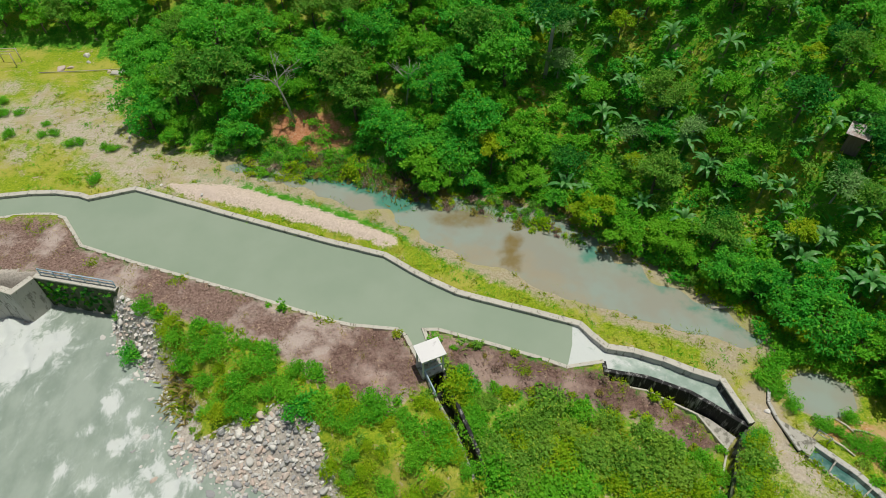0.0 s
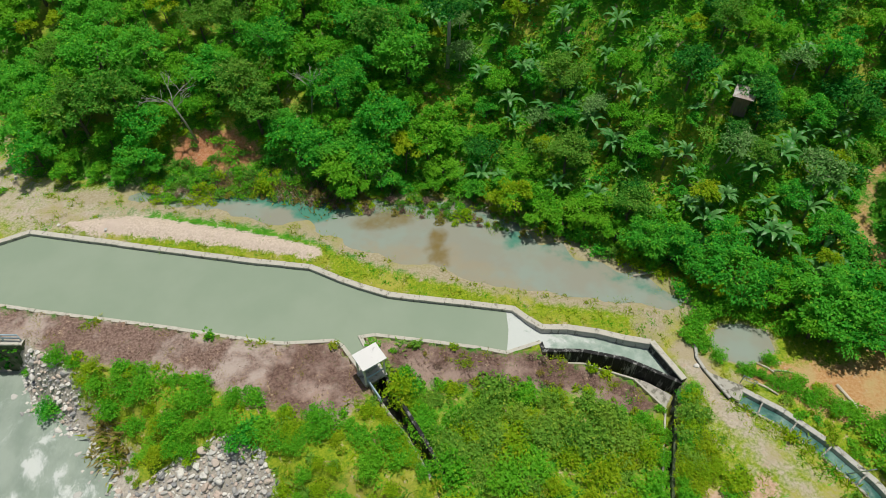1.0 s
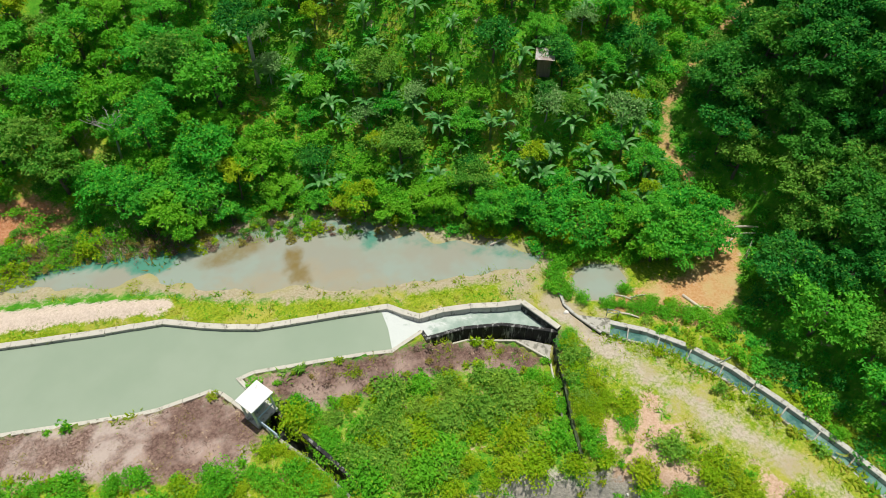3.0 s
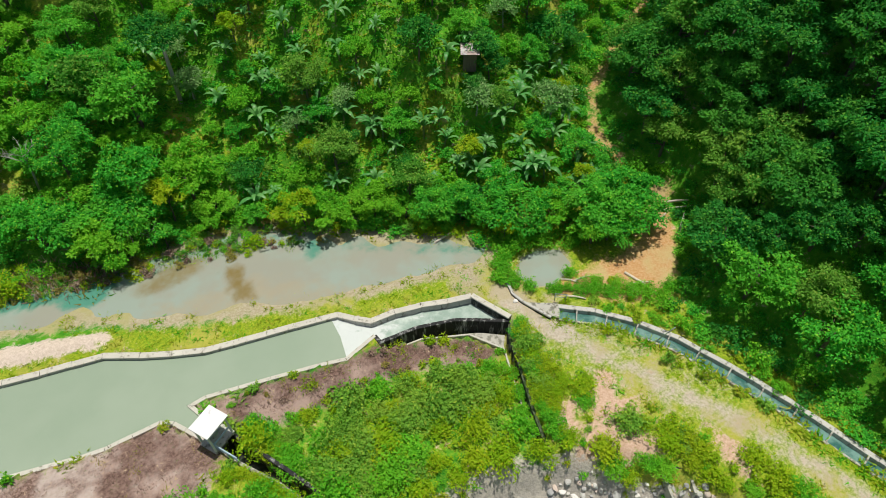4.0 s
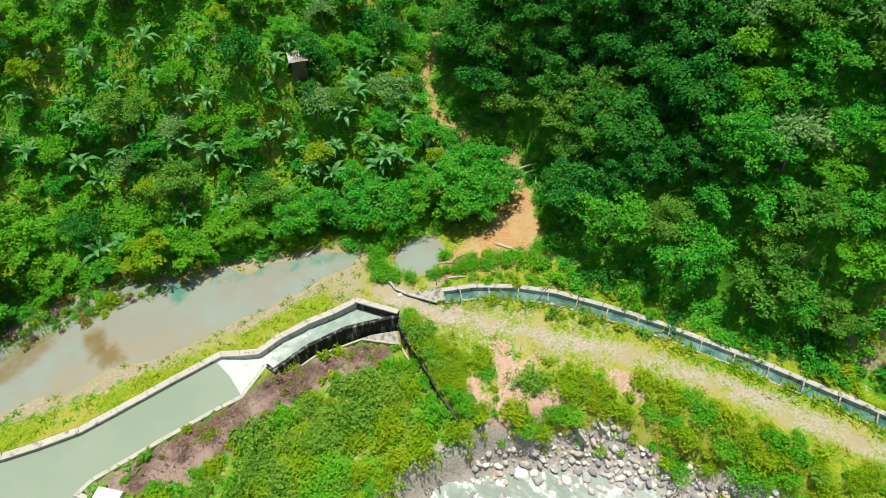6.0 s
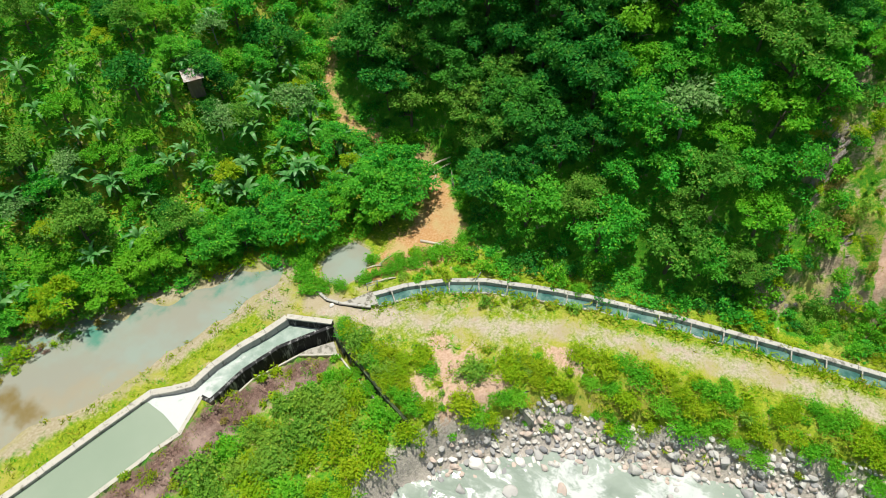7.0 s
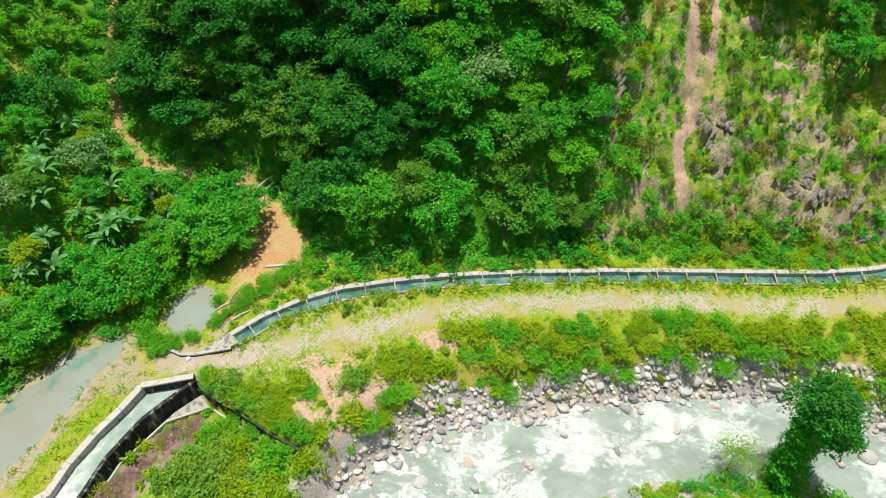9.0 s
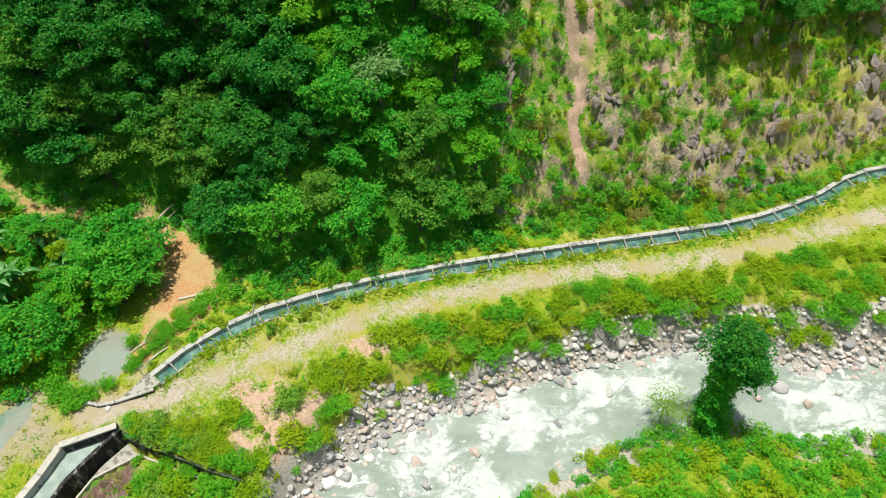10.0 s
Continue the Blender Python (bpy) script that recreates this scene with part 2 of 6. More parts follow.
# ---- plan ----
FAR_WALL = [(-62, 44), (-46.4, 46.6), (-42.7, 47.2), (-39.8, 47.3), (-37.3, 46.9), (-36.1, 46.4), (-31.8, 47.8), (-25.4, 45.5), (-18.6, 43.0), (-15.0, 41.7), (-9.9, 39.9), (-5.5, 38.5), (-3.1, 36.7), (-1.0, 35.3), (1.2, 34.0), (3.8, 33.1), (8.1, 31.7), (11.6, 30.5), (12.5, 29.3), (13.5, 28.2), (15.6, 27.8), (17.8, 27.0), (19.9, 25.9), (21.9, 25.1)]
END_WALL = [(21.9, 25.1), (23.0, 21.3)]
NEAR_WALL_W = [(-62, 40.5), (-45.0, 43.5), (-43.1, 44.0), (-40.9, 44.3), (-39.2, 44.3), (-37.6, 43.7), (-34.5, 39.9), (-29.1, 37.9), (-24.0, 36.2), (-16.7, 33.7), (-9.4, 31.0), (-7.9, 30.6), (-4.0, 30.2), (-3.2, 29.5), (-1.9, 26.9)]
NEAR_WALL_E = [(-0.9, 27.6), (-1.65, 30.1), (-0.4, 30.1), (4.3, 28.5), (8.0, 27.2), (9.9, 26.4), (13.0, 26.9)]
FLUME_S = [(13.0, 26.9), (13.0, 26.1), (16.3, 25.4), (19.1, 24.2), (20.8, 22.9), (22.9, 21.2)]
KERB = [(13.2, 25.6), (16.3, 24.9), (19.8, 22.8), (21.2, 19.9), (19.5, 16.5), (17.8, 12.6)]
TRENCH_E = [(22.9, 21.2), (22.0, 20.2), (20.6, 17.2), (19.0, 14.1), (17.9, 11.6)]
GATE_W = [(-1.9, 26.9), (-0.6, 23.8), (0.9, 20.8), (2.2, 17.2)]
GATE_E = [(-0.9, 27.6), (0.1, 26.0), (0.9, 23.8), (2.0, 21.0), (3.2, 17.6)]
HEAD_WALL = [(25.4, 24.4), (24.9, 23.1), (25.0, 21.9), (25.8, 19.2)]
CANAL_FAR = [(27.1, 19.7), (29.3, 17.4), (31.25, 14.5), (32.7, 11.3), (33.8, 7.0), (34.8, 2.3), (35.6, -4.0), (36.2, -11.0), (36.6, -16.0), (36.9, -21.5), (37.2, -27.1), (37.55, -31.8), (38.1, -35.4), (39.2, -39.5), (40.4, -43.1), (42.1, -46.5), (43.1, -49.6), (43.6, -54), (43.8, -70)]


def beside(line, d):
    """A line that runs at a distance to the left of another."""
    out = []
    for k in range(len(line)):
        (ax, ay), (bx, by) = line[max(k - 1, 0)], line[min(k + 1, len(line) - 1)]
        n = math.hypot(bx - ax, by - ay)
        out.append((line[k][0] - (by - ay) / n * d, line[k][1] + (bx - ax) / n * d))
    return out


CANAL_NEAR = beside(CANAL_FAR, -1.2)
TRACK = [(-60, 58), (-48, 60), (-38, 57), (-30, 51)]
TRACK_E = [(24.2, 24), (25.0, 19.5), (26.3, 15.5), (28.2, 9.5), (30.0, 4.5), (31.7, -1.5), (32.6, -8.5), (33.4, -16.5), (33.2, -27.0), (34.7, -37.2), (37.1, -48.4), (38, -70)]
RIVER = [(-70, 36), (-47.4, 35.2), (-38.6, 34.6), (-37.3, 36.1), (-30.6, 34.6), (-30.6, 32.6), (-29.4, 30.7), (-26.7, 28.4), (-24.0, 26.2), (-22.5, 23.6), (-21.7, 21.1), (-18.9, 18.8), (-14.7, 17.3), (-8, 14.6), (0, 12.6), (8, 11.6), (14.0, 10.6), (17.6, 7.4), (20.0, 3.8), (21.8, 0.1), (22.9, -3.4), (23.8, -7.9), (24.7, -11.8), (25.6, -16.2), (26.2, -21.0), (26.2, -25.3), (24.5, -30.1), (23.0, -35.5), (22.8, -41.4), (23, -75),
         (17, -75), (17.0, -37.7), (17.8, -35.0), (17.4, -32.3), (19.2, -28.0), (19.9, -24.0), (19.8, -19.2), (18.9, -14.3), (17.2, -9.9), (15.6, -5.3), (10, -1), (-2, -2), (-20, 4), (-40, 10), (-70, 16)]
TERRACE = [(-70, 37.6), (-47, 37.0), (-37.2, 36.4), (-29.0, 34.6), (-27.6, 33.0), (-23.4, 31.0), (-17.2, 29.0), (-10.0, 24.6), (-5.5, 20.6), (1, 17.6), (6, 17.4), (13.5, 13.4), (18, 11.0), (21.5, 9.0), (24.5, 6.0), (27.2, 2.6), (28.5, -1.5), (29.2, -9.0), (29.7, -14.5), (30.1, -22), (29.8, -29.6), (28.6, -36.6), (27.2, -42), (27, -75), (400, -75), (400, 400), (-70, 400)]
TOE_L = [(-400, 100), (-58.3, 74.5), (-49.2, 75.5), (-40.7, 72.2), (-34.0, 56.0), (-23.5, 53.0), (-9.8, 51.0), (-1.4, 47.4), (6.6, 46.6), (12.1, 44.4), (15.3, 40.6), (21.3, 35.9), (26.4, 31.6), (29.2, 27.9), (32.8, 25.2), (37.5, 23.0), (41.5, 25.0), (42.4, 28.5), (42.6, 32.5), (45.6, 36.4), (52, 39.0), (60, 41), (80, 50), (400, 200), (400, 2400), (-400, 2400)]
TOE_R = [(2400, 300), (400, 182), (80, 47), (60, 38.6), (53, 37), (47.6, 34.2), (45.0, 31.5), (44.8, 27.5), (45.4, 23.5), (44.6, 20), (40, 16.2), (37.0, 13.0), (36.2, 10.6), (37.2, 6.9), (37.7, 0), (38.4, -8.7), (38.9, -16.3), (38.9, -27.1), (40.9, -40), (44.5, -52), (47, -80), (80, -400), (2400, -400)]
BLOCK = [(-0.9, 27.6), (-1.65, 30.1), (-0.4, 30.1), (4.3, 28.5), (8.0, 27.2), (9.9, 26.4), (13.0, 26.5), (16.3, 25.4), (19.1, 24.2), (20.8, 22.9), (22.5, 21.2), (21.4, 19.4), (19.9, 16.4), (18.2, 12.6), (17.5, 9), (2, 12), (2.6, 17.2), (1.2, 21)]
POND = [(-30, 52.6), (-21, 52.4), (-12.3, 50.6), (-1.4, 47.3), (5, 46.2), (11.8, 44.6), (15.6, 40.2), (19, 37.0), (22.4, 34.4), (26.1, 30.6), (27.6, 28.2), (24.6, 27.4), (23.4, 28.3), (20.5, 29.2), (16.3, 30.6), (10.3, 33.2), (4.5, 36.0), (-0.5, 39.0), (-5.0, 42.6), (-11, 45.6), (-20.9, 49.4)]
SMALL_POND = [(26.6, 24.9), (28.4, 26.2), (30.4, 26.0), (32.4, 24.6), (32.0, 22.3), (28.8, 21.6), (26.9, 22.6)]
SANDBANK = [(-28.5, 48.3), (-22.6, 48.2), (-12.7, 44.5), (-4.6, 40.6), (-4.6, 39.5), (-10.1, 41.5), (-19.0, 44.8), (-26.3, 46.8)]
LANDSLIDE = [(28.6, 21.3), (31.0, 17.2), (35.4, 13.9), (37.6, 14.9), (42.0, 18.6), (46.5, 23.5), (44, 24.5), (38.0, 20.8), (33.0, 21.6)]
GULLY = [(44.6, 21), (44.4, 24), (43.6, 28), (43.8, 32), (46.6, 35.3), (52.4, 38.0), (60, 39.8), (80, 48.5)]
SLIDE = [(53.5, -17.8), (51.5, -18.0), (49.9, -18.1), (47.8, -18.6), (46.5, -18.9), (45.6, -17.9), (43.9, -18.3), (42.0, -18.7)]
SLIDE_2 = [(53.6, -20.0), (51.7, -19.9), (49.8, -19.8), (48.0, -19.4), (46.5, -18.9)]
LEDGES = [[(49.9, -18.1), (49.8, -20.2)], [(50.3, -25.6), (50.3, -29.6)], [(48.2, -25.0), (48.4, -28.3)], [(52.2, -22.6), (52.3, -24.0)]]
ROCK_SPOTS = [(46.2, -21.2, 1.7, 0.8), (44.5, -21.5, 1.2, 1.5), (46.7, -27.8, 1.4, 0.9), (46.5, -30.2, 1.2, 0.8), (46.3, -33.0, 1.2, 0.7), (44.1, -28.9, 1.2, 0.7), (42.9, -25.4, 1.2, 0.9), (43.1, -27.7, 1.3, 0.9), (43.1, -29.9, 1.4, 1.1), (43.2, -32.2, 1.4, 1.1), (43.3, -34.4, 1.3, 1.0),
    (41.8, -28.4, 0.9, 0.9), (41.9, -30.2, 1.0, 1.0), (41.9, -32.0, 1.1, 1.1), (41.6, -34.0, 1.0, 1.0), (41.3, -35.7, 1.0, 0.9), (42.2, -38.2, 1.2, 0.9), (43.0, -40.6, 1.2, 0.7), (44.1, -43.2, 1.3, 0.7), (45.1, -38.5, 1.1, 1.4), (49.4, -50.2, 2.4, 1.7), (47.8, -51.6, 1.9, 1.2), (45.9, -47.8, 1.4, 1.0), (46.8, -49.6, 1.3, 0.9),
    (51.9, -12.0, 0.9, 1.6), (49.3, -12.2, 1.0, 1.3), (47.8, -11.8, 0.7, 1.1), (46.5, -11.2, 0.8, 1.2), (40.2, -10.4, 1.6, 1.2), (40.5, -12.4, 1.2, 1.0), (44.0, -14.9, 0.6, 1.0)]
RIVER_Z, BASIN_Z = -4.0, -0.13


def away(x, y, line):
    """Distance from each place to a line of points."""
    best = np.full(x.shape, 1e9)
    for (ax, ay), (bx, by) in zip(line, line[1:]):
        dx, dy = bx - ax, by - ay
        t = np.clip(((x - ax) * dx + (y - ay) * dy) / (dx * dx + dy * dy), 0, 1)
        best = np.minimum(best, np.hypot(x - ax - t * dx, y - ay - t * dy))
    return best


def within(x, y, ring):
    odd = np.zeros(x.shape, bool)
    for (ax, ay), (bx, by) in zip(ring, ring[1:] + ring[:1]):
        if ay != by:
            odd ^= ((ay > y) != (by > y)) & (x < (bx - ax) * (y - ay) / (by - ay) + ax)
    return odd


def depth_in(x, y, ring):
    """Distance to the ring's edge: positive inside it, negative outside."""
    d = away(x, y, ring + ring[:1])
    return np.where(within(x, y, ring), d, -d)


def ease(v, lo, hi):
    t = np.clip((v - lo) / (hi - lo), 0, 1)
    return t * t * (3 - 2 * t)


def heaps(x, y, spots):
    """The strongest of several soft round spots."""
    return np.maximum.reduce([np.exp(-((x - a) ** 2 + (y - b) ** 2) / (r * r)) for a, b, r in spots])


def waves(x, y, size, seed=0):
    """A smooth uneven field about zero, from a few crossed waves."""
    r = np.random.RandomState(seed)
    out = np.zeros(x.shape)
    for k in range(9):
        a, f, p = r.uniform(0, 6.28), r.uniform(0.6, 2.2) / size * 6.28, r.uniform(0, 6.28)
        out += np.sin((x * math.cos(a) + y * math.sin(a)) * f + p + 1.3 * np.sin((x * math.sin(a) - y * math.cos(a)) * f * 0.6 + k)) / 9
    return out * 1.6


def land(x, y):
    """The natural ground's height, before channels are cut into it."""
    x, y = np.asarray(x, float), np.asarray(y, float)
    river, terr = depth_in(x, y, RIVER), depth_in(x, y, TERRACE)
    bank = ease(np.clip(-terr, 0, 99) / (np.clip(-terr, 0, 99) + np.clip(-river, 0, 99) + 1e-6), 0, 1)
    z = np.where(terr >= 0, 0.0, (RIVER_Z - 0.1) * bank)
    south = (river < 0) & (terr < 0) & (-terr > 5) & ((x + y < 14) | (y < -9) & (x < 21))
    z = np.where(south, RIVER_Z - 0.1 + 2.4 * ease(-river, 0, 7) + 0.12 * np.clip(-river - 5, 0, 60), z)
    z = np.where(river > 0, RIVER_Z - 0.15 - 0.9 * ease(river, 0, 3), z)
    # the block below the spillway lies lower
    block = depth_in(x, y, BLOCK)
    low = ease(np.minimum(away(x, y, NEAR_WALL_E), 30), 0.4, 5.0) * ease(block, -0.2, 0.5)
    low = np.maximum(low, ease(-away(x, y, FLUME_S[2:]), -1.2, -0.5) * ease(block, -0.2, 0.3))
    z = z - 1.25 * low * ease(terr, -3, 0.5)
    # hills
    s = (x - 42) * 0.78 + (y - 20) * 0.62
    hl, hr = np.clip(depth_in(x, y, TOE_L), 0, 900), np.clip(depth_in(x, y, TOE_R), 0, 900)
    rise = 0.42 * np.clip(s, 0, 110) * ((hl > 0) | (hr > 0) | (s > 0)) * ease(s, 0, 6)
    east = ease(-y, 0, 14)
    zl = np.where(hl > 0, 0.5 * hl * ease(hl, -2, 7), 0)
    zr = np.where(hr > 0, (0.95 + 0.25 * east) * hr * ease(hr, -1, 4), 0)
    z = z + rise + 70 * np.tanh(zl / 70) + 95 * np.tanh(zr / 95)
    z = z + waves(x, y, 26, 3) * (1.1 * ease(hl, 3, 14) + 1.8 * ease(hr, 4, 16))
    z = z + waves(x, y, 7, 5) * (0.08 + 0.35 * ease(hl, 2, 9) + 0.5 * ease(hr, 2, 9))
    z = z + waves(x, y, 2.3, 8) * (0.03 + 0.1 * (terr < 0))
    # broken ledges of the cut slope
    cut = ease(hr, 0.8, 3) * ease(-y, 8, 12)
    ledge = z / (2.3 + 0.3 * waves(x, y, 20, 90)) + 0.8 * waves(x, y, 5.5, 91)
    z = z + cut * (0.42 * np.sin(6.283 * ledge) + 0.55 * np.abs(waves(x, y, 4.5, 92)) + 0.25 * np.abs(waves(x, y, 1.7, 93)) - 0.3)
    # ponds
    p = depth_in(x, y, POND)
    z = z - 0.42 * ease(p, -0.5, 2.5) + waves(x, y, 8, 11) * 0.22 * ease(p, -0.5, 1.0)
    z = z - 0.6 * ease(depth_in(x, y, SMALL_POND), -0.4, 1.2)
    z = z + 0.55 * ease(depth_in(x, y, SANDBANK), -0.8, 1.0) + 0.18 * ease(depth_in(x, y, SANDBANK), -0.5, 0.6) * waves(x, y, 1.6, 14)
    return z


BASIN = FAR_WALL + END_WALL[1:] + FLUME_S[::-1] + NEAR_WALL_E[::-1][1:] + NEAR_WALL_W[::-1]
CANAL = CANAL_FAR + CANAL_NEAR[::-1]
GUTTER = FLUME_S[1:] + TRENCH_E[1:] + KERB[::-1]
GATE_CUT = GATE_W + GATE_E[::-1]


def ground_z(x, y):
    z = land(x, y)
    z = np.where(within(x, y, BASIN), -2.6, z)
    z = np.where(within(x, y, CANAL), -1.7, z)
    d = depth_in(x, y, GUTTER)
    z = np.where(d > 0, np.minimum(z, -1.75 - 1.0 * ease(-y, -21, -13)), z)
    z = np.where(depth_in(x, y, GATE_CUT) > 0, np.minimum(z, -2.6), z)
    return z


# ---- builders ----
def mesh_of(name, verts, faces, mats, smooth=False, attrs=None, which=None):
    me = bpy.data.meshes.new(name)
    if isinstance(faces, np.ndarray):
        n, k = faces.shape
        verts = np.asarray(verts, np.float32)
        me.vertices.add(len(verts))
        me.vertices.foreach_set("co", verts.ravel())
        me.loops.add(n * k)
        me.loops.foreach_set("vertex_index", faces.astype(np.int32).ravel())
        me.polygons.add(n)
        me.polygons.foreach_set("loop_start", np.arange(0, n * k, k, dtype=np.int32))
        me.update(calc_edges=True)
    else:
        me.from_pydata([tuple(v) for v in verts], [], faces)
    for m in mats if isinstance(mats, (list, tuple)) else [mats]:
        me.materials.append(m)
    if which is not None:
        me.polygons.foreach_set("material_index", np.asarray(which, np.int32))
    me.polygons.foreach_set("use_smooth", np.full(len(me.polygons), smooth))
    for key, values in (attrs or {}).items():
        a = me.attributes.new(key, "FLOAT", "POINT")
        a.data.foreach_set("value", np.asarray(values, np.float32))
    me.update()
    return me


def part(name, me, parent=None, label="", m=None):
    ob = new(name, me)
    if parent is not None:
        ob.parent = parent
    if m is not None:
        ob.matrix_basis = m
    return tagged(ob, label)


def empty(name, place=(0, 0, 0), **tags):
    ob = new(name)
    ob.location = place
    return tagged(ob, **tags)


def box_bm(bm, size, at=(0, 0, 0), turn=0.0, bevel=0.0):
    made = bmesh.ops.create_cube(bm, size=1.0)["verts"]
    bmesh.ops.scale(bm, vec=size, verts=made)
    if bevel:
        edges = list({e for v in made for e in v.link_edges})
        made = bmesh.ops.bevel(bm, geom=edges, offset=bevel, segments=1, affect="EDGES")["verts"]
    bmesh.ops.rotate(bm, cent=(0, 0, 0), matrix=Matrix.Rotation(radians(turn), 3, "Z"), verts=made)
    bmesh.ops.translate(bm, vec=at, verts=made)


def bm_mesh(name, bm, mat, smooth=False):
    me = bpy.data.meshes.new(name)
    bm.to_mesh(me)
    bm.free()
    me.materials.append(mat)
    if smooth:
        me.polygons.foreach_set("use_smooth", np.ones(len(me.polygons), bool))
    return me


def tube(points, radii, sides=6, cap=True):
    """Vertices and faces of a round bar through the points."""
    verts, faces = [], []
    for i, (p, r) in enumerate(zip(points, radii)):
        a, b = Vector(points[max(i - 1, 0)]), Vector(points[min(i + 1, len(points) - 1)])
        q = (b - a).to_track_quat("Z", "X")
        for k in range(sides):
            t = k / sides * math.tau
            verts.append(tuple(Vector(p) + q @ Vector((math.cos(t) * r, math.sin(t) * r, 0))))
    for i in range(len(points) - 1):
        for k in range(sides):
            j = (k + 1) % sides
            faces.append((i * sides + k, i * sides + j, (i + 1) * sides + j, (i + 1) * sides + k))
    if cap:
        faces.append(tuple(range(sides))[::-1])
        faces.append(tuple(range(len(verts) - sides, len(verts))))
    return verts, faces


def joined(pieces):
    verts, faces = [], []
    for v, f in pieces:
        n = len(verts)
        verts += v
        faces += [tuple(i + n for i in q) for q in f]
    return verts, faces


def sides_of(line):
    """Unit vector to the left of the line at each point, lengthened at the bends."""
    out = []
    for i in range(len(line)):
        a, b, c = (Vector(line[max(i - 1, 0)]), Vector(line[i]), Vector(line[min(i + 1, len(line) - 1)]))
        u = (b - a).normalized() if i else (c - b).normalized()
        v = (c - b).normalized() if i < len(line) - 1 else u
        n1, n2 = Vector((-u.y, u.x)), Vector((-v.y, v.x))
        n = (n1 + n2).normalized()
        out.append(n / max(0.5, n.dot(n1)))
    return out


def finer(line, step):
    out = [tuple(line[0])]
    for a, b in zip(line, line[1:]):
        n = max(1, round(math.dist(a, b) / step))
        out += [(a[0] + (b[0] - a[0]) * k / n, a[1] + (b[1] - a[1]) * k / n) for k in range(1, n + 1)]
    return out


def rounded(line, times=2):
    for _ in range(times):
        new_line = [line[0]]
        for a, b in zip(line, line[1:]):
            new_line += [(a[0] * 0.75 + b[0] * 0.25, a[1] * 0.75 + b[1] * 0.25), (a[0] * 0.25 + b[0] * 0.75, a[1] * 0.25 + b[1] * 0.75)]
        line = new_line + [line[-1]]
    return line


def wall(name, line, thick, top, bottom, mats, label, step=2.4, rough=0.02, coping=0.0, seed=0, name_piece="wall_panel", batter=0.0):
    """A cast wall along a line, in panels with narrow joints; each panel has a bevelled top, a little out of true."""
    r = random.Random(seed)
    root = empty(name, label=label, category="wall", kind="structure")
    pts = finer(line, step)
    n = sides_of(pts)
    for i in range(len(pts) - 1):
        a, b = Vector(pts[i]), Vector(pts[i + 1])
        u = (b - a).normalized() * 0.012
        za, zb = top + r.uniform(-rough, rough), top + r.uniform(-rough, rough)
        off = r.uniform(-rough, rough)
        verts, faces = [], []
        h = thick / 2
        bev = 0.03
        cop = coping
        prof = [(-h - batter, bottom), (h + batter, bottom), (h, -0.16), (h + cop, -0.16), (h + cop, -bev), (h + cop - bev, 0), (-h - cop + bev, 0), (-h - cop, -bev), (-h - cop, -0.16), (-h, -0.16)]
        for p, w, z, nn in ((a + u, 0, za, n[i]), (b - u, 1, zb, n[i + 1])):
            for o, dz in prof:
                q = p + nn * (o + off)
                verts.append((q.x, q.y, dz if dz == bottom else z + dz))
        k = len(prof)
        for j in range(k):
            faces.append((j, (j + 1) % k, k + (j + 1) % k, k + j))
        faces += [tuple(range(k))[::-1], tuple(range(k, 2 * k))]
        which = [1 if 3 <= j <= 7 else 0 for j in range(k)] + [0, 0]
        part(name_piece, mesh_of(name_piece, verts, faces, list(mats), which=which), root)
    return root


def strip_between(name, left, right, z0, mat, across=8, attrs=None, step=0.5, wave=0.0, seed=0, label="", drop=None):
    """A sheet of water between two lines that run the same way."""
    n = max(12, int(sum(math.dist(a, b) for a, b in zip(left, left[1:])) / step))

    def spread(line):
        d = np.concatenate([[0], np.cumsum([math.dist(a, b) for a, b in zip(line, line[1:])])])
        t = np.linspace(0, d[-1], n)
        return np.stack([np.interp(t, d, [p[0] for p in line]), np.interp(t, d, [p[1] for p in line])], 1)

    a, b = spread(left), spread(right)
    w = np.linspace(0, 1, across)[None, :, None]
    xy = a[:, None] * (1 - w) + b[:, None] * w
    x, y = xy[..., 0].ravel(), xy[..., 1].ravel()
    along = np.repeat(np.linspace(0, 1, n), across)
    z = z0 + waves(x, y, 1.8, seed) * wave + waves(x, y, 0.7, seed + 1) * wave * 0.5
    if drop:
        z = z + drop(along)
    idx = np.arange(n * across).reshape(n, across)
    f = np.stack([idx[:-1, :-1], idx[1:, :-1], idx[1:, 1:], idx[:-1, 1:]], -1).reshape(-1, 4)
    me = mesh_of(name, np.stack([x, y, z], 1), f, mat, True, {k: fn(along, np.tile(np.linspace(0, 1, across), n), x, y) for k, fn in (attrs or {}).items()})
    if me.polygons[0].normal.z < 0:
        me.flip_normals()
    return tagged(new(name, me), label, "water", kind="structure")


# ---- ground ----
def axis(lo, hi, step, far_lo, far_hi):
    core = list(np.arange(lo, hi + step / 2, step))
    out, d = [], step
    v = hi
    while v < far_hi:
        d = min(d * 1.22, 160)
        v += d
        out.append(v)
    back, d, v = [], step, lo
    while v > far_lo:
        d = min(d * 1.22, 160)
        v -= d
        back.append(v)
    return np.array(back[::-1] + core + out)


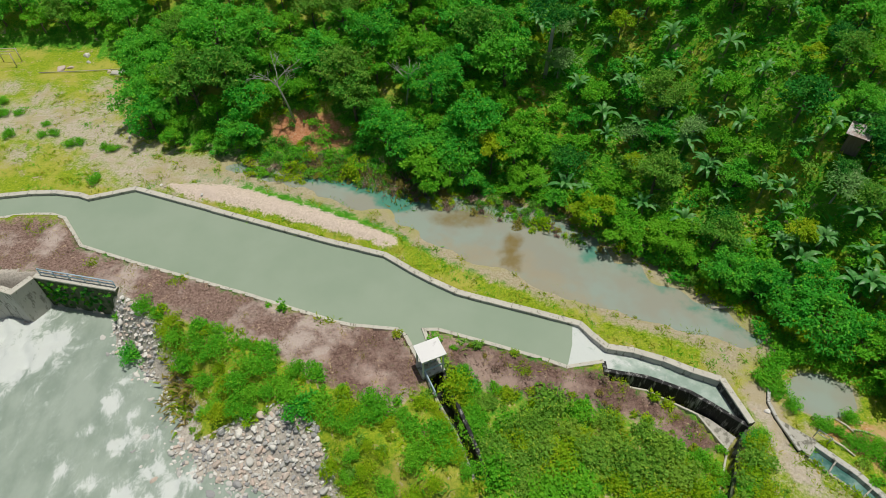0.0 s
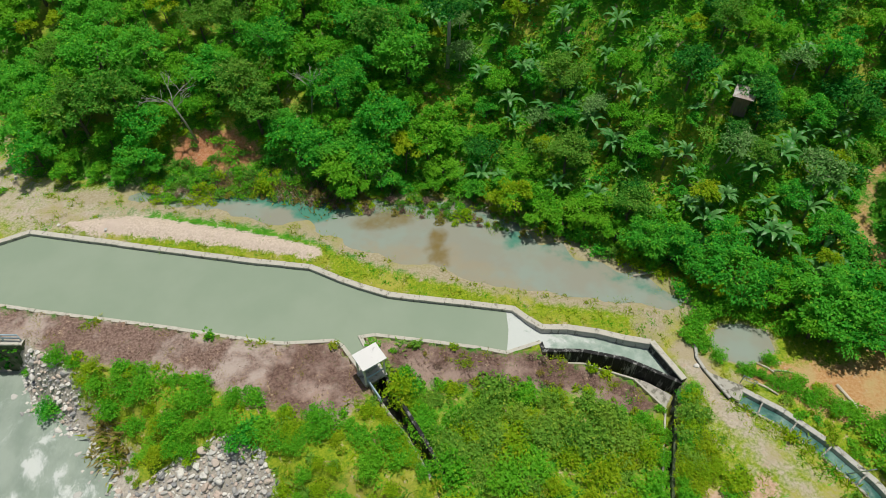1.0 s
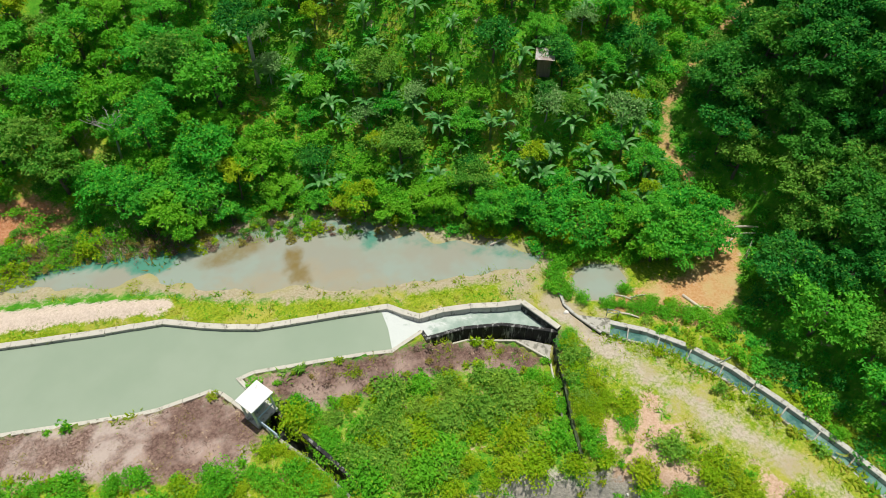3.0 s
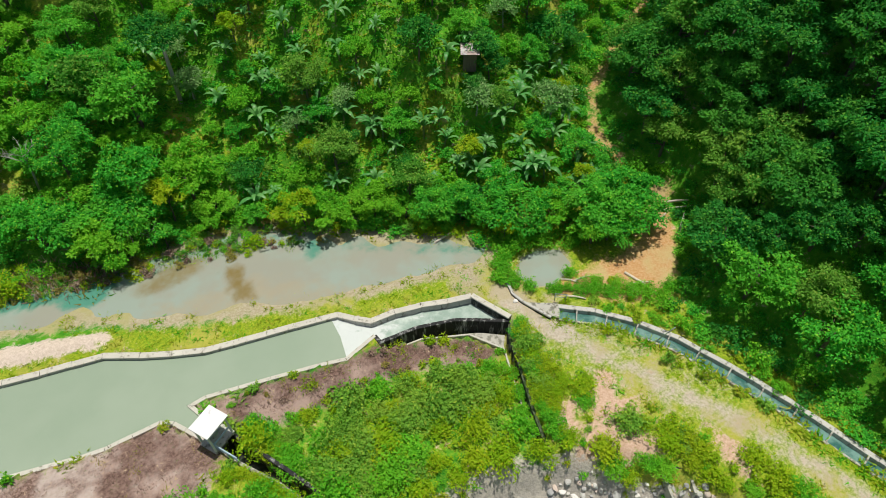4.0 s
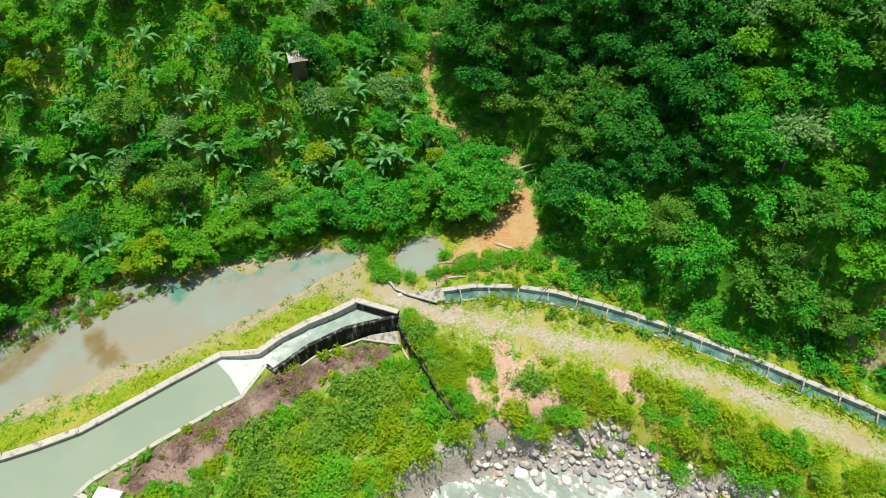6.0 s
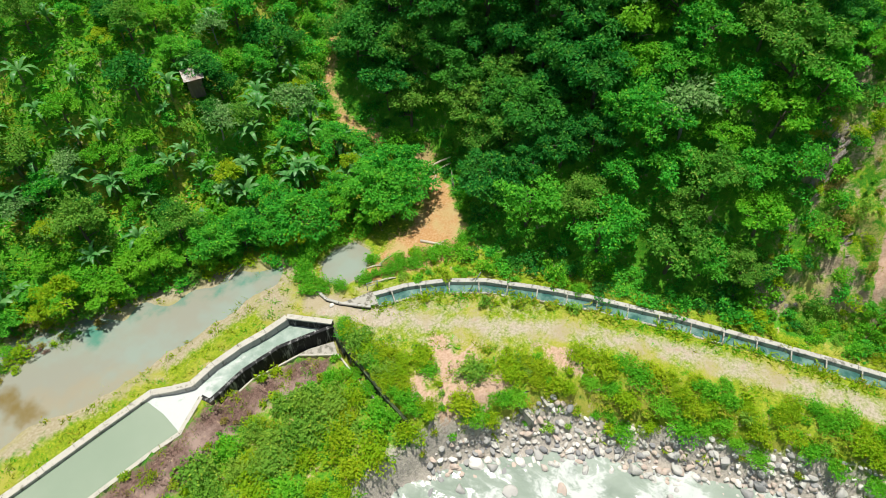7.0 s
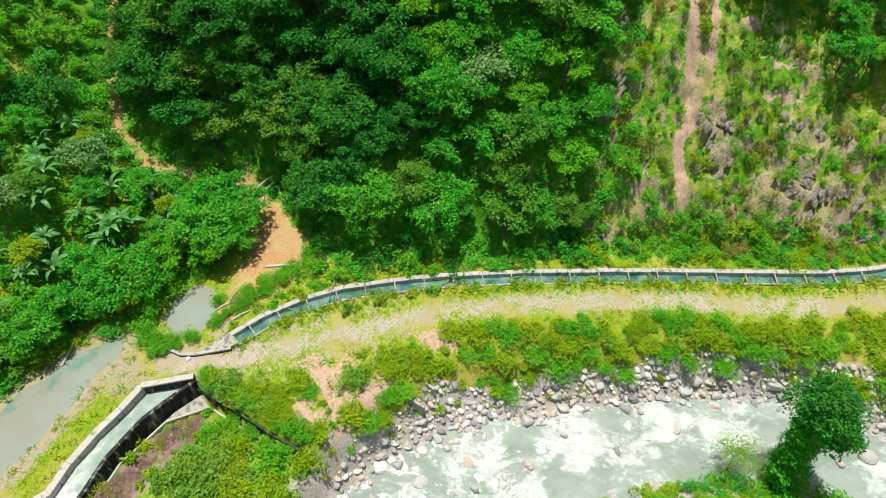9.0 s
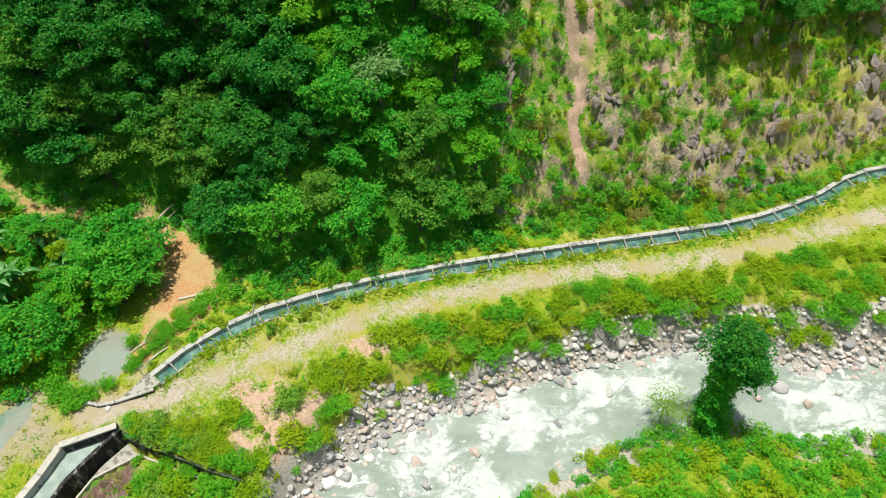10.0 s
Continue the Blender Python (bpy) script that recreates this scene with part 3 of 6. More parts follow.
gx, gy = axis(-48, 60, 0.4, -2200, 2200), axis(-56, 66, 0.4, -2200, 2200)
GX, GY = np.meshgrid(gx, gy, indexing="ij")
fx, fy = GX.ravel(), GY.ravel()
gz = ground_z(fx, fy)
idx = np.arange(len(fx)).reshape(GX.shape)
quads = np.stack([idx[:-1, :-1], idx[1:, :-1], idx[1:, 1:], idx[:-1, 1:]], -1).reshape(-1, 4)
hill_l, hill_r = depth_in(fx, fy, TOE_L), depth_in(fx, fy, TOE_R)
terr = depth_in(fx, fy, TERRACE)
river = depth_in(fx, fy, RIVER)
pond = depth_in(fx, fy, POND)
DEAD_W = [(-62, 39), (-45, 43), (-37.6, 43.3), (-34.5, 39.5), (-16.7, 33.4), (-9.4, 30.8), (-4, 30), (-2, 27), (-1.5, 25), (-4, 23.0), (-7.5, 24.2), (-11.5, 26.6), (-17, 29.6), (-23, 31.6), (-29, 34.4), (-37, 36.6), (-62, 36.5)]
DEAD_E = [(-1.2, 29.6), (4.3, 28.2), (9.9, 26.2), (13.2, 25.6), (16.3, 24.6), (19.6, 22.4), (20.7, 19.9), (18.6, 20.0), (15, 22.6), (11.5, 23.4), (6, 24.6), (3.0, 25.2), (0.8, 26.6)]
WEST_STONES = [(-31, 34), (-27, 33), (-24, 30.4), (-25.5, 28.5), (-22, 24), (-21, 21.5), (-12.5, 23.5), (-9.8, 21.5), (-8, 17.5), (-14, 14), (-24, 20), (-32, 32)]
EAST_STONES = [(14, 8), (17, 9.3), (20.5, 7.6), (22.2, 4.8), (24.6, 2.4), (25.0, -2.6), (26.6, -7), (27.2, -12), (28.4, -17), (28.8, -24), (28.2, -31), (27, -38), (27, -52), (21, -52), (21, -36), (24, -26), (22, -12), (19, 2)]
EARTH = [(23.6, 12.6), (25.6, 10.4), (24.6, 8.0), (24.0, 5.4), (21.2, 7.4), (21.5, 10)]
EARTH_PATH = [(25.2, 12.6), (23.6, 11.0), (22.0, 10.2), (20.4, 9.6), (18.2, 8.2), (16.4, 7.2)]
EARTH_2 = [(28.0, 4.4), (29.2, 2.2), (27.4, 0.8), (26.6, 3.0)]
EARTH_3 = [(20.2, 10.4), (22.6, 12.6), (20.2, 13.2), (18.6, 11.2)]
HILL_EARTH = [(-20, 55), (-14, 53.5), (-9, 53.8), (-12, 57.5), (-18, 58)]
meadow = np.maximum(ease(-away(fx, fy, TRACK_E), -7.5, -2.5) * (hill_r < -0.5), ease(-away(fx, fy, FAR_WALL), -4, -1.5) * (hill_l < 0))
meadow = np.maximum(meadow, ((fx < -26) & (hill_l < 0.5) & (terr > 5)) * 0.9)
meadow = np.maximum(meadow, 0.7 * ease(waves(fx, fy, 12, 21), -0.1, 0.5) * (hill_l > 3))
meadow = np.maximum(meadow, 0.8 * ((fy < 33) & (hill_r < -1) & (fx > -28)) * np.where(depth_in(fx, fy, BLOCK) > 0, 0.5, 1.0))
track = ease(-away(fx, fy, rounded(TRACK_E)), -2.0, -0.2) * (0.66 + 0.2 * waves(fx, fy, 9, 22))
track = np.maximum(track, 0.34 * ease(-away(fx, fy, rounded(TRACK_E)), -5.5, -2.0) * ease(fy, 2, 8) * (hill_r < -3))
track = np.maximum(track, ease(-away(fx, fy, [(24.2, 24), (25.6, 17.5)]), -1.6, -0.5))
track = np.maximum(track, ease(-away(fx, fy, rounded([(-62, 57), (-48, 61), (-40, 58), (-32, 50.5), (-24, 50)])), -7.0, -0.5) * 0.75)
track = np.maximum(track, 0.7 * heaps(fx, fy, [(-47.0, 53.4, 2.2), (-54.7, 66.5, 2.6), (-49.0, 64.8, 2.4), (-40.5, 62.5, 3.2), (-42.0, 66.5, 2.6), (-35.0, 56.0, 2.4)]))
track = np.maximum(track, ease(-away(fx, fy, [(18.5, 9.2), (22, 8.8), (24.5, 11.5)]), -1.6, -0.4) * 0.75)
silt = np.maximum(ease(pond, -1.5, 0.4), ease(depth_in(fx, fy, SMALL_POND), -0.3, 0.5))
silt = np.maximum(silt, ease(-away(fx, fy, [(22.5, 26.6), (25, 28.2)]), -2.4, -0.6))
clay = np.maximum(ease(depth_in(fx, fy, LANDSLIDE), -0.9, 1.6), ease(-away(fx, fy, GULLY[2:]), -1.3, -0.1) * 0.6)
orange = ease(depth_in(fx, fy, HILL_EARTH), -1.2, 1.5) * 0.9
orange = np.maximum(orange, 0.8 * ease(-away(fx, fy, [(29.0, 21.0), (31.6, 19.6)]), -1.3, -0.3))
dead = ease(depth_in(fx, fy, DEAD_W), -1.6, 1.0)
scorched = np.maximum(ease(depth_in(fx, fy, DEAD_E), -1.2, 0.9), 0.7 * ease(-np.hypot(fx + 6, (fy - 27) * 1.2), -6.5, -2.0) * ease(depth_in(fx, fy, DEAD_W), -0.5, 0.8))
red = np.maximum.reduce([ease(depth_in(fx, fy, e), -1.6, 1.2) * 0.8 for e in (EARTH, EARTH_2, EARTH_3)])
gravel = ((terr < 0.3) & (river < 2)) * ease(river, -3.6, -1.2)
gravel = np.maximum.reduce([gravel, (river > -0.5) * 1.0, ease(depth_in(fx, fy, WEST_STONES), -0.8, 0.6), ease(depth_in(fx, fy, EAST_STONES), -0.8, 0.6)])
slope_x, slope_y = np.gradient(gz.reshape(GX.shape), gx, gy)
steep = np.hypot(slope_x, slope_y).ravel()
cliff = ease(hill_r, 0.6, 1.5) * ease(-fy, 8, 12) * (ease(steep, 1.2, 2.6) * 0.6 + 0.25 * ease(-fy, 26, 32) * ease(-hill_r, -8, -3) + 0.12 + 0.35 * waves(fx, fy, 5, 31))
for a_, b_, c_, _ in ROCK_SPOTS:
    cliff = np.maximum(cliff, 0.65 * ease(-np.hypot(fx - a_, fy - b_) / c_, -1.5, -0.5))
slide = np.maximum(ease(-away(fx, fy, SLIDE), -0.8, -0.2), 0.9 * ease(-away(fx, fy, SLIDE_2), -0.6, -0.1))
for ledge_line in LEDGES:
    slide = np.maximum(slide, 0.75 * ease(-away(fx, fy, ledge_line), -0.6, -0.1))
meadow = np.maximum(meadow, ease(hill_r, 0.3, 1.5) * ease(-fy, 9, 14) * (0.45 + 0.3 * ease(-fy, 32, 38)))
red = np.maximum(red, slide)
red = np.maximum(red, 0.85 * ease(-away(fx, fy, EARTH_PATH), -1.3, -0.3))
ground = new("ground", mesh_of("ground", np.stack([fx, fy, gz], 1), quads, GROUND, True,
    dict(meadow=meadow, track=track, dead=dead, scorched=scorched, clay=clay, orange=orange, redearth=red, sand=ease(depth_in(fx, fy, SANDBANK), -0.9, 0.5), silt=silt, gravel=gravel, cliff=cliff)))
tagged(ground, "valley floor and hillsides of soil, gravel and low growth", "ground", kind="structure")

# ---- water ----


RAPIDS = [(20.1, -1.5, 2.6), (18.2, -2.6, 2.4), (22.2, -8.0, 2.6), (16.9, -5.4, 2.2), (23.8, -16.2, 2.2), (21.6, -13.0, 2.4), (20.6, -33.0, 2.6), (18.9, -36.2, 2.2), (18.7, 0.4, 2.0), (16.0, 3.4, 2.4), (22.4, -20.0, 1.8), (24.8, -21.6, 1.6)]
SLACK = [(18.6, 2.6, 1.6), (24.4, -12.4, 1.4), (22.2, -26.4, 3.2), (23.6, -32.6, 1.6), (18.4, -8.0, 1.5), (21.4, -4.2, 1.3), (21.0, 1.0, 1.0), (20.6, -17.6, 1.5)]
WEIR_FROTH = [(-40.5, 33.0, 3.4), (-38.0, 30.4, 3.4), (-35.6, 31.6, 2.2), (-42.0, 29.0, 3.4)]
RIFFLES = [(-28.3, 25.4, 1.1), (-27.9, 27.6, 0.7), (-24.4, 22.3, 1.5), (-26.1, 21.7, 1.2), (-20.9, 18.0, 1.7), (-22.6, 19.6, 1.1), (-29.3, 19.8, 1.1), (-19.4, 19.0, 1.0), (-27.4, 18.4, 1.0), (-24.6, 17.6, 1.2), (-29.0, 22.9, 0.7), (-25.8, 24.2, 0.9), (-23.0, 16.4, 1.2)]


def froth_river(x, y):
    east = ease(x, 9, 14) * (0.36 + 0.5 * heaps(x, y, RAPIDS) - 0.45 * heaps(x, y, SLACK) + 0.15 * waves(x, y, 4, 41))
    weir = 1.25 * heaps(x, y, WEIR_FROTH) + 0.1 * waves(x, y, 4, 44)
    mid = 0.9 * heaps(x, y, RIFFLES) + 0.1 * waves(x, y, 3, 43) * ease(-np.hypot(x + 25, y - 21), -10, -5)
    return np.where(x > 9, east, np.maximum(weir, mid))


rx, ry = axis(-72, 30, 0.42, -72, 30), axis(-76, 38, 0.42, -76, 38)
RX, RY = np.meshgrid(rx, ry, indexing="ij")
rfx, rfy = RX.ravel(), RY.ravel()
keep = depth_in(rfx, rfy, RIVER) > -1.3
ridx = np.arange(len(rfx)).reshape(RX.shape)
rq = np.stack([ridx[:-1, :-1], ridx[1:, :-1], ridx[1:, 1:], ridx[:-1, 1:]], -1).reshape(-1, 4)
rq = rq[keep[rq].all(1)]
rough_water = froth_river(rfx, rfy)
rz = RIVER_Z + (waves(rfx, rfy, 2.4, 51) * 0.16 + waves(rfx, rfy, 1.1, 52) * 0.12) * (0.22 + 2.0 * np.clip(rough_water, 0, 1))
used = np.unique(rq)
remap = np.zeros(len(rfx), int)
remap[used] = np.arange(len(used))
water_river = new("river_water", mesh_of("river_water", np.stack([rfx, rfy, rz], 1)[used], remap[rq], WATER_RIVER, True, dict(foam=rough_water[used])))
tagged(water_river, "milky grey-green river with white rapids", "water", kind="structure")

bx = FAR_WALL[:17] + [(11.0, 30.6), (10.7, 28.6), (10.0, 26.4)] + NEAR_WALL_E[::-1][2:] + NEAR_WALL_W[::-1]
bm = bmesh.new()
face = bm.faces.new([bm.verts.new((x, y, BASIN_Z)) for x, y in bx])
bmesh.ops.triangulate(bm, faces=[face])
bmesh.ops.recalc_face_normals(bm, faces=bm.faces)
me = bm_mesh("basin_water", bm, WATER_BASIN)
if me.polygons[0].normal.z < 0:
    me.flip_normals()
tagged(new("basin_water", me), "still silty green-grey water in the settling basin", "water", kind="structure")

flume_n = [(11.0, 30.7), (11.6, 30.5), (12.5, 29.3), (13.5, 28.2), (15.6, 27.8), (17.8, 27.0), (19.9, 25.9), (21.9, 25.1), (22.5, 23.2)]
flume_s = [(10.0, 26.4), (13.0, 26.9), (13.0, 26.1), (16.3, 25.4), (19.1, 24.2), (20.8, 22.9), (22.9, 21.2)]
strip_between("flume_water", flume_n, flume_s, -0.15, WATER_FLUME, 14, dict(foam=lambda a, c, x, y: np.maximum(ease(-a, -0.42, -0.15) * 1.1, 0.4 - 0.5 * ease(a, 0.45, 0.8))), 0.3, 0.06, 61, "white water racing down the concrete flume", lambda a: -0.03 - 0.16 * ease(a, 0.02, 0.25) - 0.3 * a)
strip_between("canal_water", CANAL_FAR, CANAL_NEAR, -0.24, WATER_CANAL, 7, dict(foam=lambda a, c, x, y: -0.06 + 0.2 * ease(-np.abs(c - 0.6), -0.4, 0) * (0.5 + 0.5 * waves(x, y, 9, 5))), 0.5, 0.03, 71, "fast green water in the narrow canal")


def pond_sheet(name, ring, z, label, step=0.5):
    xs = np.arange(min(p[0] for p in ring) - 1.5, max(p[0] for p in ring) + 1.5, step)
    ys = np.arange(min(p[1] for p in ring) - 1.5, max(p[1] for p in ring) + 1.5, step)
    X, Y = np.meshgrid(xs, ys, indexing="ij")
    x, y = X.ravel(), Y.ravel()
    ok = depth_in(x, y, ring) > -1.2
    i = np.arange(len(x)).reshape(X.shape)
    q = np.stack([i[:-1, :-1], i[1:, :-1], i[1:, 1:], i[:-1, 1:]], -1).reshape(-1, 4)
    q = q[ok[q].all(1)]
    u = np.unique(q)
    rm = np.zeros(len(x), int)
    rm[u] = np.arange(len(u))
    north = away(x, y, [(-21, 52.2), (-12.3, 50.3), (-1.4, 46.8), (5, 45.6), (11.8, 44), (15.6, 39.6), (19, 36.5), (22.4, 33.8), (26, 30)])
    shoal = ease(north, 3.5, 7.5) * 0.75 * (len(ring) > 10)
    deep = np.maximum.reduce([0.4 * ease(-north, -3.2, -1.2), ease(-np.hypot((x + 4.5) / 1.6, y - 45.9), -2.4, -0.6), 0.8 * ease(-away(x, y, [(-14.0, 49.9), (-10.5, 49.0), (-6.0, 46.8)]), -1.4, -0.3), 0.6 * ease(-np.hypot(x - 14, y - 38.6), -2.4, -0.5), 0.5 * ease(-np.hypot(x - 21, y - 34.4), -2.0, -0.5)])
    weed = np.maximum(0.62 * ease(-away(x, y, [(6.6, 40.6), (6.4, 37.4)]) + 0.5 * waves(x, y, 2.5, 97), -2.1, -0.2), 0.55 * ease(-np.hypot((x - 2) / 2.5, y - 43.5), -2.4, -0.6))
    o = new(name, mesh_of(name, np.stack([x, y, np.full(len(x), z)], 1)[u], rm[q], WATER_POND, True, dict(deep=deep[u], weed=weed[u], shoal=shoal[u])))
    return tagged(o, label, "water", kind="structure")


pond_sheet("pond_water", POND, -0.14, "shallow clouded pond with turquoise depths")
pond_sheet("small_pond_water", SMALL_POND, -0.22, "small still grey pond below the landslide")

# ---- concrete ----
CC = (CONCRETE, CONCRETE_TOP)
wall("basin_wall_north", FAR_WALL, 0.5, 0.22, -2.6, CC, "weathered concrete basin wall with stains below the coping", 2.3, 0.02, 0.03, 1)
wall("basin_wall_south", NEAR_WALL_W, 0.34, -0.02, -2.6, CC, "low concrete basin wall flush with dead ground", 2.6, 0.02, 0.0, 2)
wall("basin_wall_east", NEAR_WALL_E, 0.34, 0.02, -2.6, CC, "low pale concrete wall beside dead growth", 2.6, 0.02, 0.0, 3)
wall("flume_wall_south", FLUME_S, 0.34, 0.02, -2.9, (CONCRETE_BLACK, CONCRETE_BLACK), "curved concrete flume wall stained black outside", 1.9, 0.015, 0.0, 4)
wall("flume_end_wall", END_WALL, 0.42, 0.34, -2.9, (CONCRETE_BLACK, CONCRETE_TOP), "concrete end wall of the flume beside the track", 4.2, 0.01, 0.04, 5)
wall("gutter_kerb", KERB, 0.16, -1.14, -2.9, (CONCRETE_GREY, CONCRETE_TOP), "narrow pale kerb along the overflow gutter", 2.8, 0.02, 0.0, 6)
wall("trench_wall", TRENCH_E, 0.25, -0.3, -3.2, (CONCRETE_BLACK, CONCRETE_MOSSY), "overgrown wall of the overflow trench", 2.8, 0.03, 0.0, 7)
wall("sluice_wall_west", GATE_W, 0.26, -0.22, -3.4, (CONCRETE_BLACK, CONCRETE_GREY), "concrete side wall of the sluice channel", 2.8, 0.02, 0.0, 8)
wall("sluice_wall_east", GATE_E, 0.3, -0.4, -3.4, (CONCRETE_BLACK, CONCRETE_BLACK), "stained side wall of the sluice channel", 2.8, 0.02, 0.0, 9)
wall("culvert_head_wall", HEAD_WALL, 0.24, 0.28, -0.6, (CONCRETE_BLACK, CONCRETE), "low stained wall where the track crosses the culvert", 2.8, 0.02, 0.0, 10)
wall("canal_wall_far", CANAL_FAR, 0.46, 0.2, -1.8, (CONCRETE, CONCRETE), "concrete canal wall against the hillside", 2.7, 0.03, 0.0, 11)
wall("canal_wall_near", CANAL_NEAR, 0.2, -0.1, -1.8, (CONCRETE_GREY, CONCRETE_GREY), "low canal wall under overhanging grass", 2.7, 0.03, 0.0, 12)
wall("canal_end_wall", [(27.3, 19.9), (26.2, 18.85)], 0.3, 0.1, -1.8, (CONCRETE_GREY, CONCRETE_GREY), "concrete head of the canal under the track", 2.0, 0.01, 0.0, 13)
wall_drain = [(13.2, 25.75), (16.2, 25.05), (19.0, 23.8), (20.7, 22.4), (22.6, 20.9), (21.9, 20.1), (20.5, 17.1), (18.9, 14.0), (17.8, 11.5)]
kerb_side = [(13.3, 25.65), (16.4, 24.95), (19.2, 23.3), (19.9, 22.7), (20.9, 20.9), (21.2, 19.9), (19.6, 16.5), (18.3, 13.8), (17.6, 12.0)]
# near-black water: the shade down in the cuts is put into its colour
WATER_SHADED = water_material("shade_toned_trench_water", (0.02, 0.025, 0.02), (0.05, 0.055, 0.045), 0.8, 0.12)
strip_between("trench_water", wall_drain[4:], kerb_side[4:], -1.95, WATER_SHADED, 4, None, 0.6, 0.01, 81, "water in the overflow trench, coloured near black for its shade", lambda a: -0.9 * a)
strip_between("sluice_water", GATE_W, GATE_E, -2.3, WATER_SHADED, 5, None, 0.6, 0.01, 82, "water below the sluice gate, coloured near black for its shade", lambda a: -0.3 * a)


def prism(name, ring, top, deep, mat, label):
    """A slab with the plan of the ring."""
    n = len(ring)
    verts = [(x, y, top) for x, y in ring] + [(x, y, top - deep) for x, y in ring]
    faces = [tuple(range(n)), tuple(range(2 * n - 1, n - 1, -1))] + [(i, i + n, (i + 1) % n + n, (i + 1) % n) for i in range(n)]
    ob = new(name, mesh_of(name, verts, faces, mat))
    return tagged(ob, label, "slab", kind="structure")


prism("gutter_apron", [(19.2, 23.5), (20.8, 22.5), (22.3, 21.0), (21.3, 20.0), (20.7, 21.4), (19.9, 22.6)], -1.45, 0.5, CONCRETE_GREY, "grey concrete apron under the flume wall")
prism("culvert_slab", [(25.2, 21.7), (26.0, 19.3), (26.3, 18.9), (27.3, 20.0)], 0.14, 0.5, CONCRETE_GREY, "rough concrete slab over the culvert mouth")

# ---- plants ----
def leaves(at, out, length, width, r, droop=0.25, spread=0.8, fold=0.22, turn=0.45):
    """Leaves at places, turned about outward ways: broad at the stalk, drawn out to a drooping tip."""
    n = len(at)
    a = out + r.normal(0, spread, (n, 3)) - np.array([0, 0, droop])
    a /= np.linalg.norm(a, axis=1)[:, None] + 1e-9
    up = out + r.normal(0, turn, (n, 3)) + np.array([0, 0, 1.0])
    side = np.cross(a, up)
    side /= np.linalg.norm(side, axis=1)[:, None] + 1e-9
    nor = np.cross(side, a)
    s = (length * r.uniform(0.65, 1.3, n))[:, None]
    w = (width * r.uniform(0.7, 1.25, n))[:, None]
    base = at + a * s * 0.12
    v = np.stack([base + side * w * 0.55, at + a * s - nor * s * fold, base - side * w * 0.55], 1)
    return v.reshape(-1, 3), np.arange(n * 3).reshape(n, 3)


def crown(r, clumps, per, size, length, width, form, hollow=0.55, clump=0.31):
    """A crown of many leafy clumps round an uneven form: form gives (half width, half height, middle height)."""
    rw, rh, mid = form
    vs, fs, n = [], [], 0
    for _ in range(clumps):
        d = r.normal(0, 1, 3)
        d[2] = abs(d[2]) * 1.1 - 0.3
        d /= np.linalg.norm(d)
        q = r.uniform(hollow, 1.05) * (0.8 + 0.35 * r.rand())
        c = d * [rw, rw, rh] * q + [0, 0, mid]
        cs = size * clump * r.uniform(0.65, 1.35)
        m = max(6, int(per * 1.5 * r.uniform(0.75, 1.4)))
        o = r.normal(0, 1, (m, 3))
        o[:, 2] = np.abs(o[:, 2]) * 0.9 - 0.25
        o /= np.linalg.norm(o, axis=1)[:, None]
        at = c + o * cs * r.uniform(0.5, 1.0, (m, 1)) * [1, 1, 0.6]
        v, f = leaves(at, o * 0.9 + d * 0.3, length * 0.78, width * 0.9, r)
        vs.append(v)
        fs.append(f + n)
        n += len(v)
    return np.concatenate(vs), np.concatenate(fs)


def trunk_mesh(name, r, height, radius, limbs, mat, reach, lean=0.12):
    pts = [(0, 0, -0.6)]
    x = y = 0.0
    for k in range(1, 6):
        x += r.normal(0, lean * height / 10)
        y += r.normal(0, lean * height / 10)
        pts.append((x, y, height * k / 5))
    pieces = [tube(pts, [radius * (1.25 - 0.17 * k) for k in range(6)], 6)]
    for _ in range(limbs):
        h = r.uniform(0.45, 0.95)
        b = Vector(pts[0]).lerp(Vector(pts[-1]), h)
        a = r.uniform(0, 6.28)
        out = Vector((math.cos(a), math.sin(a), r.uniform(0.3, 1.0))).normalized()
        le = reach * r.uniform(0.55, 1.0)
        bend = Vector((r.normal(0, 0.15), r.normal(0, 0.15), 0.12)) * le
        pieces.append(tube([b, b + out * le * 0.5 + bend, b + out * le], [radius * 0.42, radius * 0.26, radius * 0.1], 4))
    return mesh_of(name, *joined(pieces), mat, True)


def make_tree(seed, label, mat, bark, height, form, clumps, per, size, length, width, radius=0.12, limbs=5, name="tree", hollow=0.55):
    r = np.random.RandomState(seed)
    root = empty(name, label=label, category="tree")
    part("trunk", trunk_mesh("trunk", r, height, radius, limbs, bark, form[0]), root)
    part("crown", mesh_of("crown", *crown(r, clumps, per, size, length, width, form, hollow), mat), root)
    return root


TREES = {}


def kind_of_tree(key, *args, **kw):
    TREES[key] = make_tree(*args, **kw)


kind_of_tree("broad", 1, "mid-green broadleaf tree on the hillside", LEAF_MID, BARK, 2.6, (2.2, 1.7, 2.8), 34, 58, 2.1, 0.33, 0.18)
kind_of_tree("broad2", 2, "mid-green spreading tree on the hillside", LEAF_MID, BARK, 2.4, (2.4, 1.5, 2.6), 36, 56, 2.2, 0.34, 0.18)
kind_of_tree("light", 3, "light-green leafy tree on the hillside", LEAF_LIGHT, BARK, 2.3, (1.9, 1.6, 2.5), 28, 58, 1.9, 0.32, 0.18)
kind_of_tree("small", 4, "small mid-green tree in hillside scrub", LEAF_MID, BARK, 1.9, (1.4, 1.2, 2.1), 18, 46, 1.6, 0.34, 0.18, radius=0.07)
